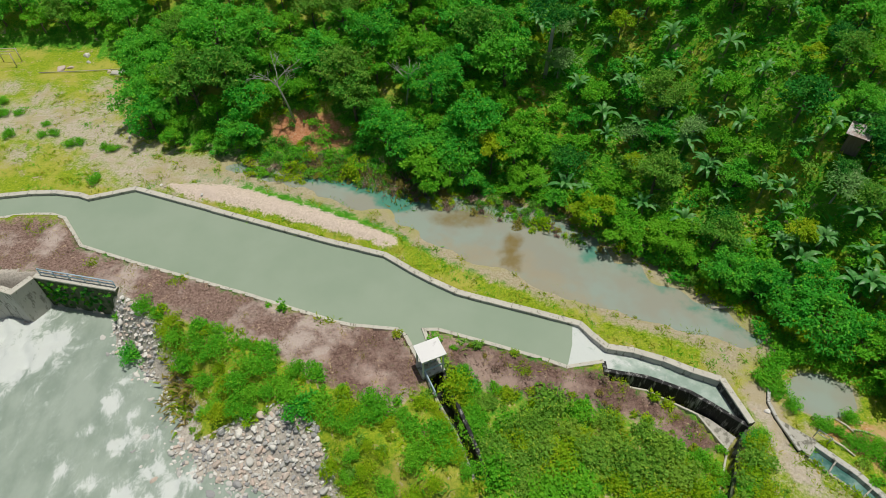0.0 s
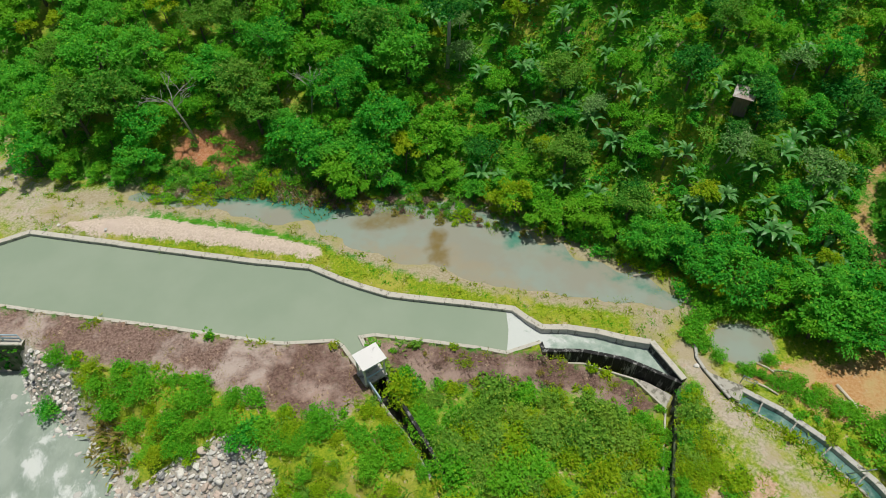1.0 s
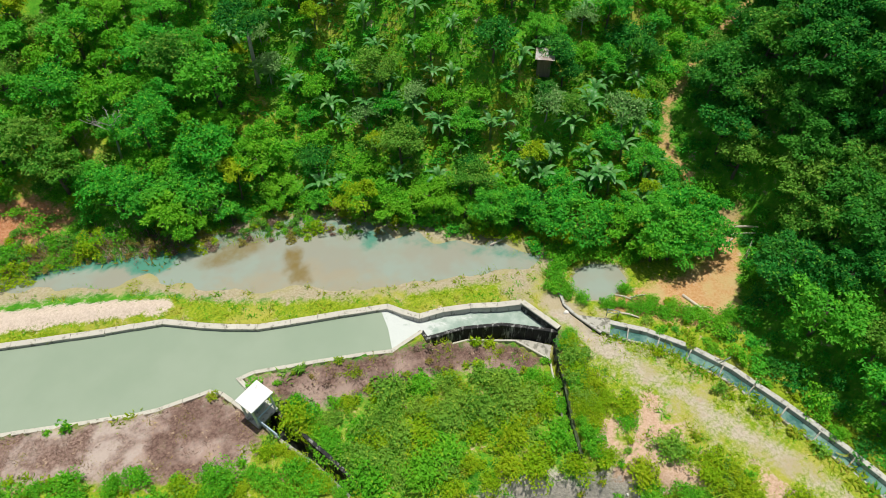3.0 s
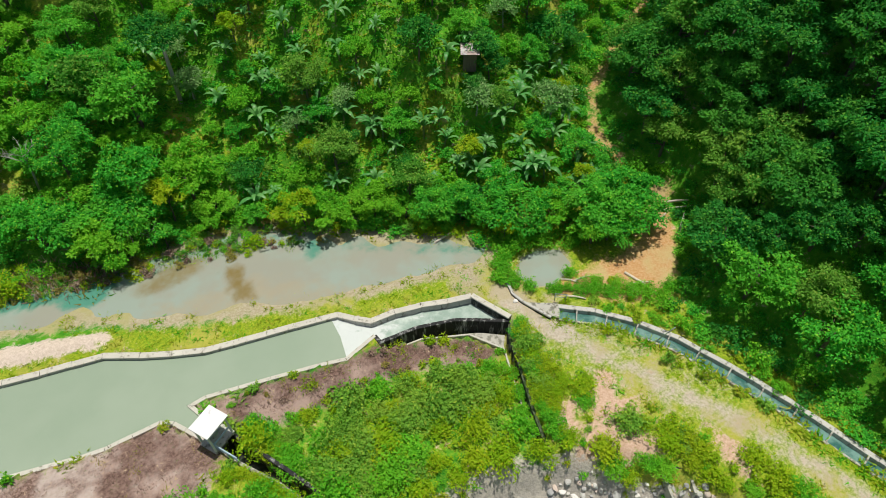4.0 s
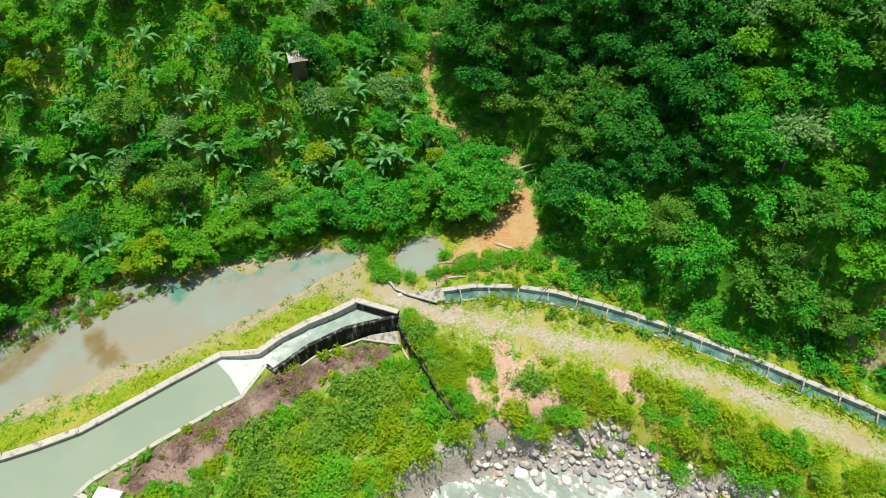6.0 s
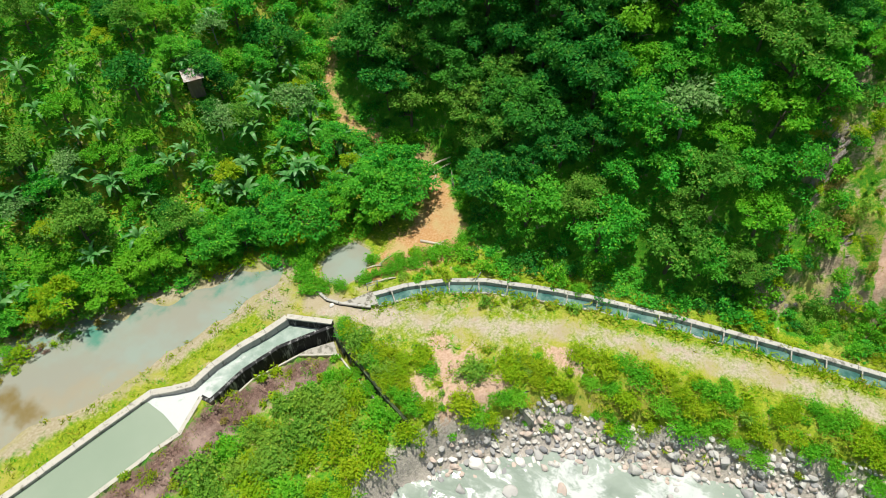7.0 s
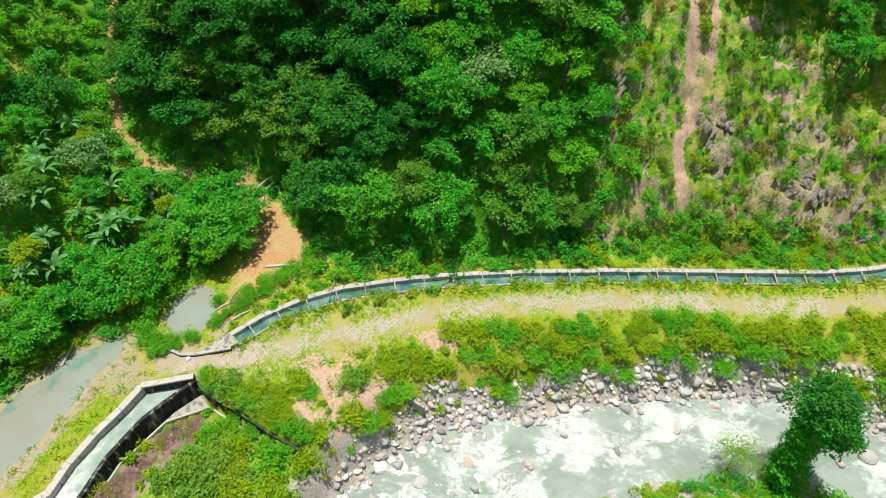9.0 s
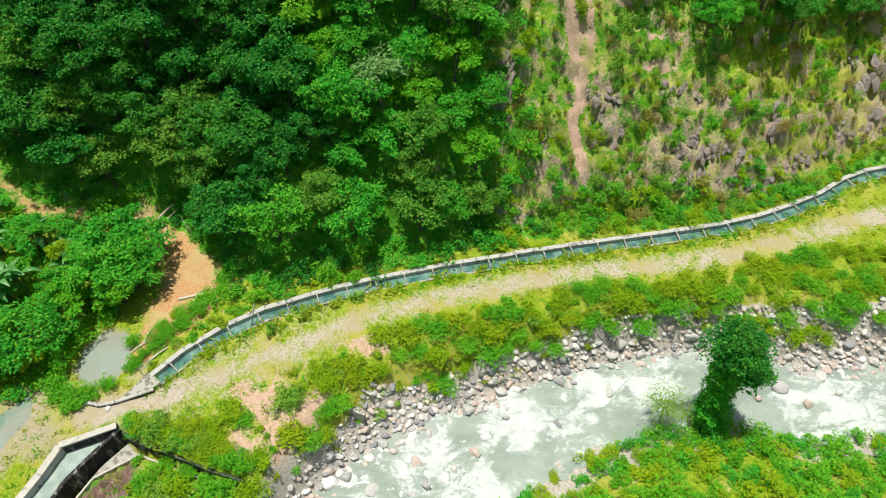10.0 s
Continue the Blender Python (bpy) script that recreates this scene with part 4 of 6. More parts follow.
kind_of_tree("small2", 5, "small light-green tree in hillside scrub", LEAF_LIGHT, BARK, 1.7, (1.5, 1.1, 1.9), 18, 44, 1.7, 0.36, 0.18, radius=0.07)
kind_of_tree("pale", 6, "grey-green tree with pale leaves", LEAF_PALE, BARK_PALE, 2.8, (2.0, 1.5, 3.0), 26, 44, 2.3, 0.4, 0.24)
kind_of_tree("yellow", 7, "yellow-green young tree on the hillside", LEAF_YELLOW, BARK, 2.4, (1.3, 1.3, 2.7), 18, 44, 1.5, 0.32, 0.17, radius=0.08)
kind_of_tree("deep", 8, "tall dark-green forest tree on the steep slope", LEAF_DEEP, BARK, 3.6, (2.9, 2.3, 3.7), 44, 64, 2.5, 0.35, 0.2, radius=0.18)
kind_of_tree("deep2", 9, "dark-green forest tree with a layered crown", LEAF_DEEP, BARK, 3.2, (2.5, 2.5, 3.3), 40, 64, 2.4, 0.34, 0.19, radius=0.17)
kind_of_tree("forest", 10, "mid-green forest tree on the steep slope", LEAF_MID, BARK, 3.3, (2.7, 2.3, 3.5), 40, 64, 2.4, 0.35, 0.19, radius=0.17)
kind_of_tree("olive", 11, "olive-green forest tree with browning leaves", LEAF_OLIVE, BARK, 3.2, (2.4, 2.0, 3.4), 34, 58, 2.3, 0.34, 0.19, radius=0.15)
kind_of_tree("darkbush", 12, "dense dark-green small tree", LEAF_DEEP, BARK, 2.2, (1.9, 1.5, 2.4), 26, 48, 2.0, 0.34, 0.19, radius=0.1)

FIRST = set()
FAR_PLANTS = []
NEAR_REACH = 66.0


def plant(key, x, y, size=1.0, turn=None, label="", rng=random, sink=0.1):
    if math.hypot(x, y) > NEAR_REACH and key in FIRST and not label:
        FAR_PLANTS.append((key, x, y, size, rng.uniform(0, 6.28)))
        return None
    z = float(ground_z(np.array([x]), np.array([y]))[0]) - sink
    m = pose(x, y, z, rng.uniform(-5, 5), rng.uniform(-5, 5), rng.uniform(0, 360) if turn is None else turn)
    src = TREES[key]
    if key not in FIRST:
        FIRST.add(key)
        src.matrix_basis = m @ Matrix.Diagonal((size, size, size, 1))
        return src
    o = copy_thing(src, m)
    o.scale = (size,) * 3
    if label:
        tagged(o, label)
    return o


def scatter(n, box, test, gap, seed, taken=None):
    """Places at least gap apart inside a box where test holds."""
    r = np.random.RandomState(seed)
    out = [] if taken is None else taken
    start = len(out)
    x = r.uniform(box[0], box[1], n)
    y = r.uniform(box[2], box[3], n)
    ok = test(x, y)
    cells = {}
    for p in out:
        cells.setdefault((int(p[0] // 4), int(p[1] // 4)), []).append(p)
    for a, b in zip(x[ok], y[ok]):
        ca, cb = int(a // 4), int(b // 4)
        if all((a - p[0]) ** 2 + (b - p[1]) ** 2 > gap * gap for i in (-1, 0, 1) for j in (-1, 0, 1) for p in cells.get((ca + i, cb + j), ())):
            out.append((a, b))
            cells.setdefault((ca, cb), []).append((a, b))
    return out[start:]


def seen_side(x, y):
    d, a = np.hypot(x, y), np.degrees(np.arctan2(x, y))
    return (a > -44) & (a < 140) & (d < np.where(x < -20, 114, 95)) & (42.5 - land(x, y) > 0.385 * d)


RNG = random.Random(7)
HILL_EARTH_VIEW = [(-20.5, 49), (-20.5, 58.5), (-13, 58.5), (-8, 54.2), (-4.0, 52.0), (-3.0, 49.6), (-3.4, 46)]
CLEARINGS = [(25.5, 54, 2.8), (29.5, 50, 3.0), (24.2, 50.4, 2.5), (38.5, 38, 2.2), (21, 56, 2.6), (34.8, 39.6, 2.2), (43, 34, 1.8), (28, 40, 1.8), (33.0, 45.5, 2.4), (29.6, 46.6, 2.0), (17.6, 51.6, 1.8)]


def open_spot(x, y):
    o = np.zeros(x.shape, bool)
    for cx, cy, cr in CLEARINGS:
        o |= np.hypot(x - cx, y - cy) < cr
    return o


def left_ok(x, y):
    d = depth_in(x, y, TOE_L)
    return (d > 1.2) & seen_side(x, y) & (away(x, y, GULLY[2:]) > 1.6) & (depth_in(x, y, HILL_EARTH_VIEW) < 0.3) & (d < 34) & ~open_spot(x, y)


def right_ok(x, y):
    d = depth_in(x, y, TOE_R)
    lim = np.where(y < -9.8 - 1.2 * waves(x, y, 6, 33), 99, 1.2)
    return (d > lim) & (depth_in(x, y, LANDSLIDE) < -0.8) & seen_side(x, y) & (away(x, y, GULLY[2:]) > 1.5) & (d < 30)


# hillside trees above the pond
spots = []
for x, y in scatter(2500, (-30, 30, 26, 56), lambda x, y: ((x < -17) | (x > -3)) & (depth_in(x, y, TOE_L) > -0.6) & (depth_in(x, y, TOE_L) < 1.3) & seen_side(x, y) & (depth_in(x, y, HILL_EARTH_VIEW) < 0.3) & (waves(x, y, 8, 63) > -0.5), 2.2, 15):
    plant(RNG.choice(["small", "light", "small2", "yellow", "small"]), x, y, RNG.uniform(0.6, 0.95), rng=RNG)
for key, x, y, size in (("light", 16.6, 39.6, 1.0), ("light", 20.6, 38.4, 1.0), ("broad", 24.5, 34.6, 0.95), ("broad2", 30.2, 28.6, 1.15), ("broad", 36.0, 24.6, 1.25), ("light", 33.0, 27.0, 0.95), ("broad", 38.8, 24.6, 1.2), ("broad2", -1.0, 49.8, 1.1), ("light", 8.6, 47.5, 0.8), ("yellow", 14.6, 41.4, 1.2), ("pale", 19.0, 49.4, 0.7), ("pale", 33.2, 38.5, 0.8), ("pale", 40.2, 35.0, 1.0), ("darkbush", 35.8, 41.6, 1.0), ("darkbush", 45.2, 40.6, 1.2), ("darkbush", 31, 44.8, 1.1), ("broad", 29.2, 30.4, 0.9), ("broad", 27.0, 33.0, 0.95), ("broad2", 38.4, 22.3, 1.15), ("broad", 40.8, 23.0, 1.1), ("light", 34.9, 23.2, 0.95), ("broad2", 36.4, 22.6, 1.0)):
    plant(key, x, y, size, rng=RNG)
    spots.append((x, y))
thick = scatter(4500, (-72, 9, 22, 96), left_ok, 2.5, 11, spots)
thin = scatter(3500, (9, 62, 22, 84), left_ok, 2.25, 14, spots)
for x, y in thick + thin:
    if x < 8:
        key = RNG.choice(["broad", "broad2", "light", "light", "broad", "olive", "forest", "light", "small2", "yellow"])
        size = RNG.uniform(0.7, 1.25)
    else:
        key = RNG.choice(["small", "small2", "light", "small", "yellow", "small2", "darkbush", "small", "small2", "broad", "pale", "light", "olive"])
        size = RNG.uniform(0.55, 0.95)
    plant(key, x, y, size, rng=RNG)
spots = [(47.3, -0.2), (41.6, 1.2)]
plant("pale", 47.3, -0.2, 1.15, label="pale grey-leaved tree among dark forest", rng=RNG)
plant("olive", 50.5, 38.2 - 3.0, 1.0, rng=RNG)
for x, y in scatter(6000, (36, 75, -58, 60), right_ok, 2.3, 12, spots):
    if y < RNG.uniform(-5, 2):
        key = RNG.choice(["light", "olive", "broad", "pale", "forest", "broad2"])
    elif y < 8 + RNG.uniform(-3, 3):
        key = RNG.choice(["forest", "olive", "light", "broad", "olive", "forest", "pale", "broad"])
    else:
        key = RNG.choice(["deep", "deep2", "deep", "darkbush", "deep", "deep2", "olive", "deep", "forest", "deep", "deep2"])
    plant(key, x, y, RNG.uniform(0.8, 1.25), rng=RNG)
# far wooded ground above the cliff
for x, y in scatter(1500, (44, 75, -62, -9), lambda x, y: (depth_in(x, y, TOE_R) > np.where(y < -31, 9.5, 14)) & seen_side(x, y) & (away(x, y, SLIDE) > 3), 2.4, 13):
    plant(RNG.choice(["forest", "deep", "broad", "light"]), x, y, RNG.uniform(0.6, 0.95), rng=RNG)


def join_far():
    """The trees farther up the slopes, as one wood."""
    vs, fs, ws, mats, n = [], [], [], [], 0
    src = {}
    for key, root in TREES.items():
        both = []
        for o in root.children:
            me = o.data
            v = np.empty(len(me.vertices) * 3, np.float32)
            me.vertices.foreach_get("co", v)
            me.calc_loop_triangles()
            f = np.empty(len(me.loop_triangles) * 3, np.int32)
            me.loop_triangles.foreach_get("vertices", f)
            m = me.materials[0]
            if m not in mats:
                mats.append(m)
            both.append((v.reshape(-1, 3), f.reshape(-1, 3), mats.index(m)))
        src[key] = both
    for key, x, y, s, a in FAR_PLANTS:
        z = float(ground_z(np.array([x]), np.array([y]))[0]) - 0.1
        c, q = math.cos(a) * s, math.sin(a) * s
        for v, f, w in src[key]:
            vs.append(np.stack([v[:, 0] * c - v[:, 1] * q + x, v[:, 0] * q + v[:, 1] * c + y, v[:, 2] * s + z], 1))
            fs.append(f + n)
            ws.append(np.full(len(f), w))
            n += len(v)
    ob = new("hillside_woods", mesh_of("hillside_woods", np.concatenate(vs), np.concatenate(fs), mats, which=np.concatenate(ws)))
    tagged(ob, "green mixed woods higher up the slopes", "trees", kind="stuff")


join_far()


# ---- shrubs and undergrowth ----
def shrub_form(seed, radius, height, clumps, per, length, width):
    r = np.random.RandomState(seed)
    v, f = crown(r, clumps, per, radius * 1.1, length, width, (radius * 0.98, height * 0.6, height * 0.36), 0.12, 0.36)
    s, g = joined([tube([(0, 0, -0.2), (r.normal(0, 0.1), r.normal(0, 0.1), height * 0.5)], [0.035, 0.012], 3, False) for _ in range(3)])
    return np.concatenate([v, np.array(s)]), np.concatenate([f, np.array([t for q in g for t in ((q[0], q[1], q[2]), (q[0], q[2], q[3]))]) + len(v)]), len(f)


FORMS = [shrub_form(30 + i, 0.75, 0.9, 11, 18, 0.19, 0.12) for i in range(4)]
FINE = [shrub_form(35 + i, 0.8, 0.9, 26, 26, 0.14, 0.09) for i in range(4)]
WEEDS = [shrub_form(40 + i, 0.42, 0.4, 5, 15, 0.19, 0.09) for i in range(4)]


def tuft_form(seed, blades, length, width, spread, open_out=0.5):
    r = np.random.RandomState(seed)
    at = r.normal(0, spread, (blades, 3)) * [1, 1, 0]
    out = np.stack([r.normal(0, open_out, blades), r.normal(0, open_out, blades), np.full(blades, 0.8)], 1)
    v, f = leaves(at, out, length, width, r, 0.0, 0.35, 0.1, 0.75)
    return v, f, len(f)


HILL_TUFTS = [tuft_form(55 + i, 15, 0.5, 0.14, 0.3, 1.3) for i in range(4)]
TUFTS = [tuft_form(50 + i, 26, 0.34, 0.08, 0.2, 1.1) for i in range(4)]
STALKS = [tuft_form(60 + i, 22, 0.4, 0.055, 0.3) for i in range(4)]
SHRUB_MATS = {"mid": LEAF_MID, "light": LEAF_LIGHT, "yellow": LEAF_YELLOW, "olive": LEAF_OLIVE, "deep": LEAF_DEEP, "sage": LEAF_SAGE, "dead": LEAF_DEAD, "grass": GRASS}
SHRUB_LABELS = {"mid": "mid-green leafy shrub on the river bank", "light": "light-green leafy shrub on the river bank", "yellow": "yellow-green shrub at the terrace edge", "olive": "olive-brown scrubby bush", "deep": "dark-green shrub", "sage": "rounded sage-green bush in low weeds"}
SHRUB_MESHES = {}


def shrub(key, x, y, size, form=None, rng=RNG):
    i = rng.randrange(4) if form is None else form
    if (key, i) not in SHRUB_MESHES:
        v, f, n = FINE[i]
        SHRUB_MESHES[key, i] = mesh_of("shrub", v, f, [SHRUB_MATS[key], BARK], which=np.arange(len(f)) >= n)
    o = new("shrub", SHRUB_MESHES[key, i])
    z = float(ground_z(np.array([x]), np.array([y]))[0]) - 0.06
    o.matrix_basis = pose(x, y, z, 0, 0, rng.uniform(0, 360)) @ Matrix.Diagonal((size, size, size * rng.uniform(0.8, 1.15), 1))
    return tagged(o, SHRUB_LABELS[key], "shrub", "shrubs on the terrace")


def cover(name, label, forms, mats, places, sizes, seed, lift=-0.05, lean=0.0, patch=5.0, heights=None):
    """Low growth nobody could count: copies of a few forms, joined; neighbours are mostly of one kind."""
    r = np.random.RandomState(seed)
    px, py = np.array([p[0] for p in places]), np.array([p[1] for p in places])
    pz = ground_z(px, py) + lift if heights is None else np.zeros(len(px)) + heights
    order = np.argsort(np.argsort(waves(px, py, patch, seed + 500) + r.normal(0, 0.3, len(px))))
    kinds = (order * len(mats) // len(px)).astype(int)
    vs, fs, ws, n = [], [], [], 0
    for k in range(len(places)):
        v, f, m = forms[r.randint(len(forms))]
        a, s = r.uniform(0, 6.28), r.uniform(*sizes)
        c, q = math.cos(a) * s, math.sin(a) * s
        vs.append(np.stack([v[:, 0] * c - v[:, 1] * q + px[k], v[:, 0] * q + v[:, 1] * c + py[k], v[:, 2] * s * r.uniform(0.7, 1.2) + pz[k]], 1))
        if lean:
            cl, sl = math.cos(lean), math.sin(lean)
            dx, dz = vs[-1][:, 0] - px[k], vs[-1][:, 2] - pz[k]
            vs[-1][:, 0], vs[-1][:, 2] = px[k] + dx * cl - dz * sl, pz[k] + dx * sl + dz * cl
        fs.append(f + n)
        w = kinds[k]
        ws.append(np.where(np.arange(len(f)) < m, w, len(mats)))
        n += len(v)
    ob = new(name, mesh_of(name, np.concatenate(vs), np.concatenate(fs), list(mats) + [BARK], which=np.concatenate(ws)))
    return tagged(ob, label, "plants", kind="stuff")


def clear_of_works(x, y):
    ok = np.ones(x.shape, bool)
    for ring in (BASIN, CANAL, GUTTER, GATE_CUT):
        ok &= depth_in(x, y, ring) < -0.35
    return ok & (depth_in(x, y, RIVER) < -0.3)


def block_ok(x, y):
    return (depth_in(x, y, BLOCK) > 0.3) & clear_of_works(x, y) & (depth_in(x, y, DEAD_E) < -0.2) & (y < np.interp(x, [0, 6, 11.5, 15, 18.6, 20, 23], [25.2, 24.4, 23.2, 22.4, 19.8, 18.6, 18])) & (depth_in(x, y, RIVER) < -2.2)


def west_bank_ok(x, y):
    return (depth_in(x, y, DEAD_W) < -0.2) & (depth_in(x, y, RIVER) < -2.4) & clear_of_works(x, y) & (x < 1.0) & ((x < -3) | (y < 24)) & (x > -27) & (y < 33) & ~within(x, y, BASIN) & (depth_in(x, y, WEST_STONES) < 0)


def edge_ok(x, y):
    d = away(x, y, TRACK_E)
    side = (x < np.interp(-y, [-24, -19.5, -15.5, -9.5, -4.5, 1.5, 8.5, 16.5, 27, 37.2, 48.4], [24.2, 25.0, 26.3, 28.2, 30.0, 31.7, 32.6, 33.4, 33.2, 34.7, 37.1]))
    bare = np.maximum.reduce([depth_in(x, y, e) for e in (EARTH, EARTH_2, EARTH_3)] + [depth_in(x, y, EAST_STONES) - 2.2 - 1.8 * waves(x, y, 6, 62)])
    pad = (away(x, y, EARTH_PATH) > 1.0) & (np.hypot(x - 22.7, y - 3.4) > 1.7) & (np.hypot((x - 24.4) / 1.5, (y + 0.3) / 2.4) > 1)
    return pad & side & (d > np.where(y > 3, 3.4, 2.0)) & (bare < 0.1) & clear_of_works(x, y) & (depth_in(x, y, BLOCK) < -1.0) & (depth_in(x, y, RIVER) < -2.0) & (y < 19) & (x > 17)


def south_ok(x, y):
    return (depth_in(x, y, RIVER) < -0.6) & (x < 19.9) & (y < -4) & (x > 4)


GATE_E_SIDE = [(0.9, 25.6), (1.4, 24.2), (1.9, 22.9), (2.4, 21.4), (2.9, 20.0), (3.4, 18.6), (22.6, 20.0), (21.9, 18.6), (21.3, 17.2), (20.6, 15.9), (20.0, 14.6), (19.4, 13.4)]


def tone(x, y, low, high, other):
    """Shrubs of a kind grow together."""
    w = float(waves(np.array([x]), np.array([y]), 7, 61)[0]) + RNG.uniform(-0.25, 0.25)
    return low if w < -0.05 else other if w < 0.25 else high


for x, y in scatter(1500, (-2, 23, 8, 30), block_ok, 1.6, 21):
    shrub(tone(x, y, "sage", "yellow", "light") if y > 16.5 else tone(x, y, "yellow", "yellow", "light"), x, y, RNG.uniform(1.0, 2.2))
for x, y in scatter(1500, (-28, 2, 12, 33), west_bank_ok, 1.2, 22):
    shrub(tone(x, y, "light", "yellow", "light"), x, y, RNG.uniform(0.8, 1.6))
for x, y in scatter(2500, (17, 33, -50, 19), edge_ok, 1.15, 23):
    shrub(tone(x, y, "light", "yellow", "yellow") if y < 2 else tone(x, y, "yellow", "yellow", "light"), x, y, RNG.uniform(0.85, 1.7))
for x, y, s_ in ((17.1, 17.7, 1.9), (16.8, 19.3, 1.6), (5.9, 21.4, 1.7), (4.4, 19.3, 1.9), (12.4, 19.7, 1.9), (9.7, 21.0, 1.5), (12.5, 21.8, 1.4), (8.9, 15.9, 1.6), (1.6, 25.0, 1.5), (-10.6, 22.9, 1.9), (-27.5, 29.8, 1.6), (22.2, 18.6, 1.7), (21.3, 16.6, 1.6), (20.9, 15.2, 1.5), (23.6, 8.9, 1.9), (26.0, 5.4, 1.3)):
    shrub("sage" if x > 2 else "mid", x, y, s_)
for x, y, s_ in ((26.0, 25.8, 1.5), (27.0, 26.9, 1.7), (28.6, 27.4, 1.7), (30.2, 27.2, 1.8), (31.8, 26.2, 1.6), (33.2, 24.2, 1.3), (26.2, 24.2, 1.2), (26.6, 22.8, 1.0), (30.6, 21.8, 1.0), (28.0, 21.2, 0.9), (25.2, 25.0, 1.3)):
    shrub("light", x, y, s_)
for x, y, s_ in ((28.6, 21.3, 0.8), (29.3, 20.7, 0.9), (30.2, 19.9, 1.1), (31.2, 18.9, 1.1), (32.2, 18.0, 1.2), (33.2, 17.0, 1.2), (34.2, 16.0, 1.2), (35.1, 15.0, 1.2), (31.7, 19.7, 0.9), (33.0, 18.4, 0.9), (34.4, 17.0, 0.8), (36.4, 15.2, 1.2)):
    shrub("light", x, y, s_)
for x, y, s_ in ((21.9, 17.4, 1.1), (21.2, 15.9, 1.2), (20.5, 14.6, 1.0), (19.4, 12.6, 1.2), (18.8, 11.6, 1.2), (20.0, 17.8, 1.0), (19.2, 16.2, 1.1), (18.5, 14.6, 1.2), (22.8, 19.6, 1.2), (18.0, 13.2, 1.2)):
    shrub(RNG.choice(["yellow", "light"]), x, y, s_)
for x, y, s_ in ((-0.75, 22.9, 0.8), (-0.35, 22.0, 0.7), (0.1, 21.2, 0.9), (0.5, 20.4, 0.8), (0.8, 19.7, 0.9), (1.1, 18.8, 0.9), (1.6, 17.8, 1.0), (-0.2, 21.0, 0.9), (0.2, 19.6, 1.0), (1.7, 24.6, 1.2), (1.9, 23.4, 1.2), (2.4, 22.2, 1.3), (2.9, 20.8, 1.3), (3.4, 19.4, 1.3), (3.7, 18.2, 1.2), (1.3, 25.4, 0.9)):
    shrub("yellow" if x < 1.5 else "light", x, y, s_)
for k in range(26):
    gxx, gyy = GATE_E_SIDE[k % len(GATE_E_SIDE)]
    shrub(RNG.choice(["light", "mid", "yellow"]), gxx + RNG.uniform(-0.25, 0.8), gyy + RNG.uniform(-0.6, 0.6), RNG.uniform(0.7, 1.2))


cover("island_growth", "dense yellow-green growth on the far river bank", FORMS, [LEAF_YELLOW, LEAF_LIGHT, LEAF_MID, LEAF_LIGHT], scatter(3000, (10, 20, -44, -3), south_ok, 1.0, 24), (0.8, 1.5), 25)
hill_places = scatter(6000, (-52, 60, 22, 74), lambda x, y: (depth_in(x, y, TOE_L) > 0.2) & seen_side(x, y) & (depth_in(x, y, TOE_L) < 26) & (depth_in(x, y, HILL_EARTH) < -0.2) & (away(x, y, GULLY[2:]) > 1.0), 1.5, 26)
hill_places = [p for p in hill_places if not open_spot(np.array([p[0]]), np.array([p[1]]))[0] or RNG.random() < 0.15]
cover("hillside_undergrowth", "dense green scrub under the hillside trees", FORMS, [LEAF_LIGHT, LEAF_MID, LEAF_LIGHT, LEAF_SAGE], hill_places, (0.8, 1.7), 27)
cover("hillside_grass", "long grass in the open spots of the hillside", HILL_TUFTS, [GRASS, LEAF_LIGHT, LEAF_LIGHT, LEAF_MID], scatter(34000, (-45, 58, 22, 70), lambda x, y: (depth_in(x, y, TOE_L) > -0.2) & (depth_in(x, y, TOE_L) < 24) & seen_side(x, y) & (x > 2) & (depth_in(x, y, HILL_EARTH) < -0.2) & (away(x, y, GULLY[2:]) > 0.7), 0.46, 41), (0.8, 1.6), 42)
cover("forest_undergrowth", "dark green undergrowth along the foot of the forest", FORMS, [LEAF_LIGHT, LEAF_MID, LEAF_MID, LEAF_DEEP], scatter(4600, (26, 62, -14, 42), lambda x, y: (depth_in(x, y, TOE_R) > -3.5) & (depth_in(x, y, TOE_R) < 18) & (depth_in(x, y, CANAL) < -0.45) & (x > np.interp(-y, [-19.7, -17.4, -14.5, -11.3, -7, -2.3, 4, 11], [27.1, 29.3, 31.25, 32.7, 33.8, 34.8, 35.6, 36.2])) & (depth_in(x, y, LANDSLIDE) < -0.2) & (away(x, y, GULLY[2:]) > 0.9), 1.2, 28), (0.9, 1.8), 29)
def bare_rock(x, y):
    return np.minimum.reduce([np.hypot(x - a, y - b) - c * 0.75 for a, b, c, _ in ROCK_SPOTS]) > 0


cover("cliff_growth", "yellow-green plants clinging to the cut slope", FORMS + WEEDS, [LEAF_YELLOW, GRASS, LEAF_SAGE, LEAF_LIGHT, STRAW, LEAF_OLIVE], scatter(9000, (37, 60, -60, -9), lambda x, y: (depth_in(x, y, TOE_R) > -0.5) & (depth_in(x, y, TOE_R) < 17) & (depth_in(x, y, CANAL) < -0.5) & (away(x, y, SLIDE) > 0.75) & (away(x, y, SLIDE_2) > 0.6) & (away(x, y, LEDGES[1]) > 0.6) & (away(x, y, LEDGES[2]) > 0.6) & bare_rock(x, y) & (waves(x, y, 7, 31) + 0.5 * waves(x, y, 3, 32) < 0.45), 0.72, 30), (0.5, 1.25), 31, 0.0, 0.75, 6.0)
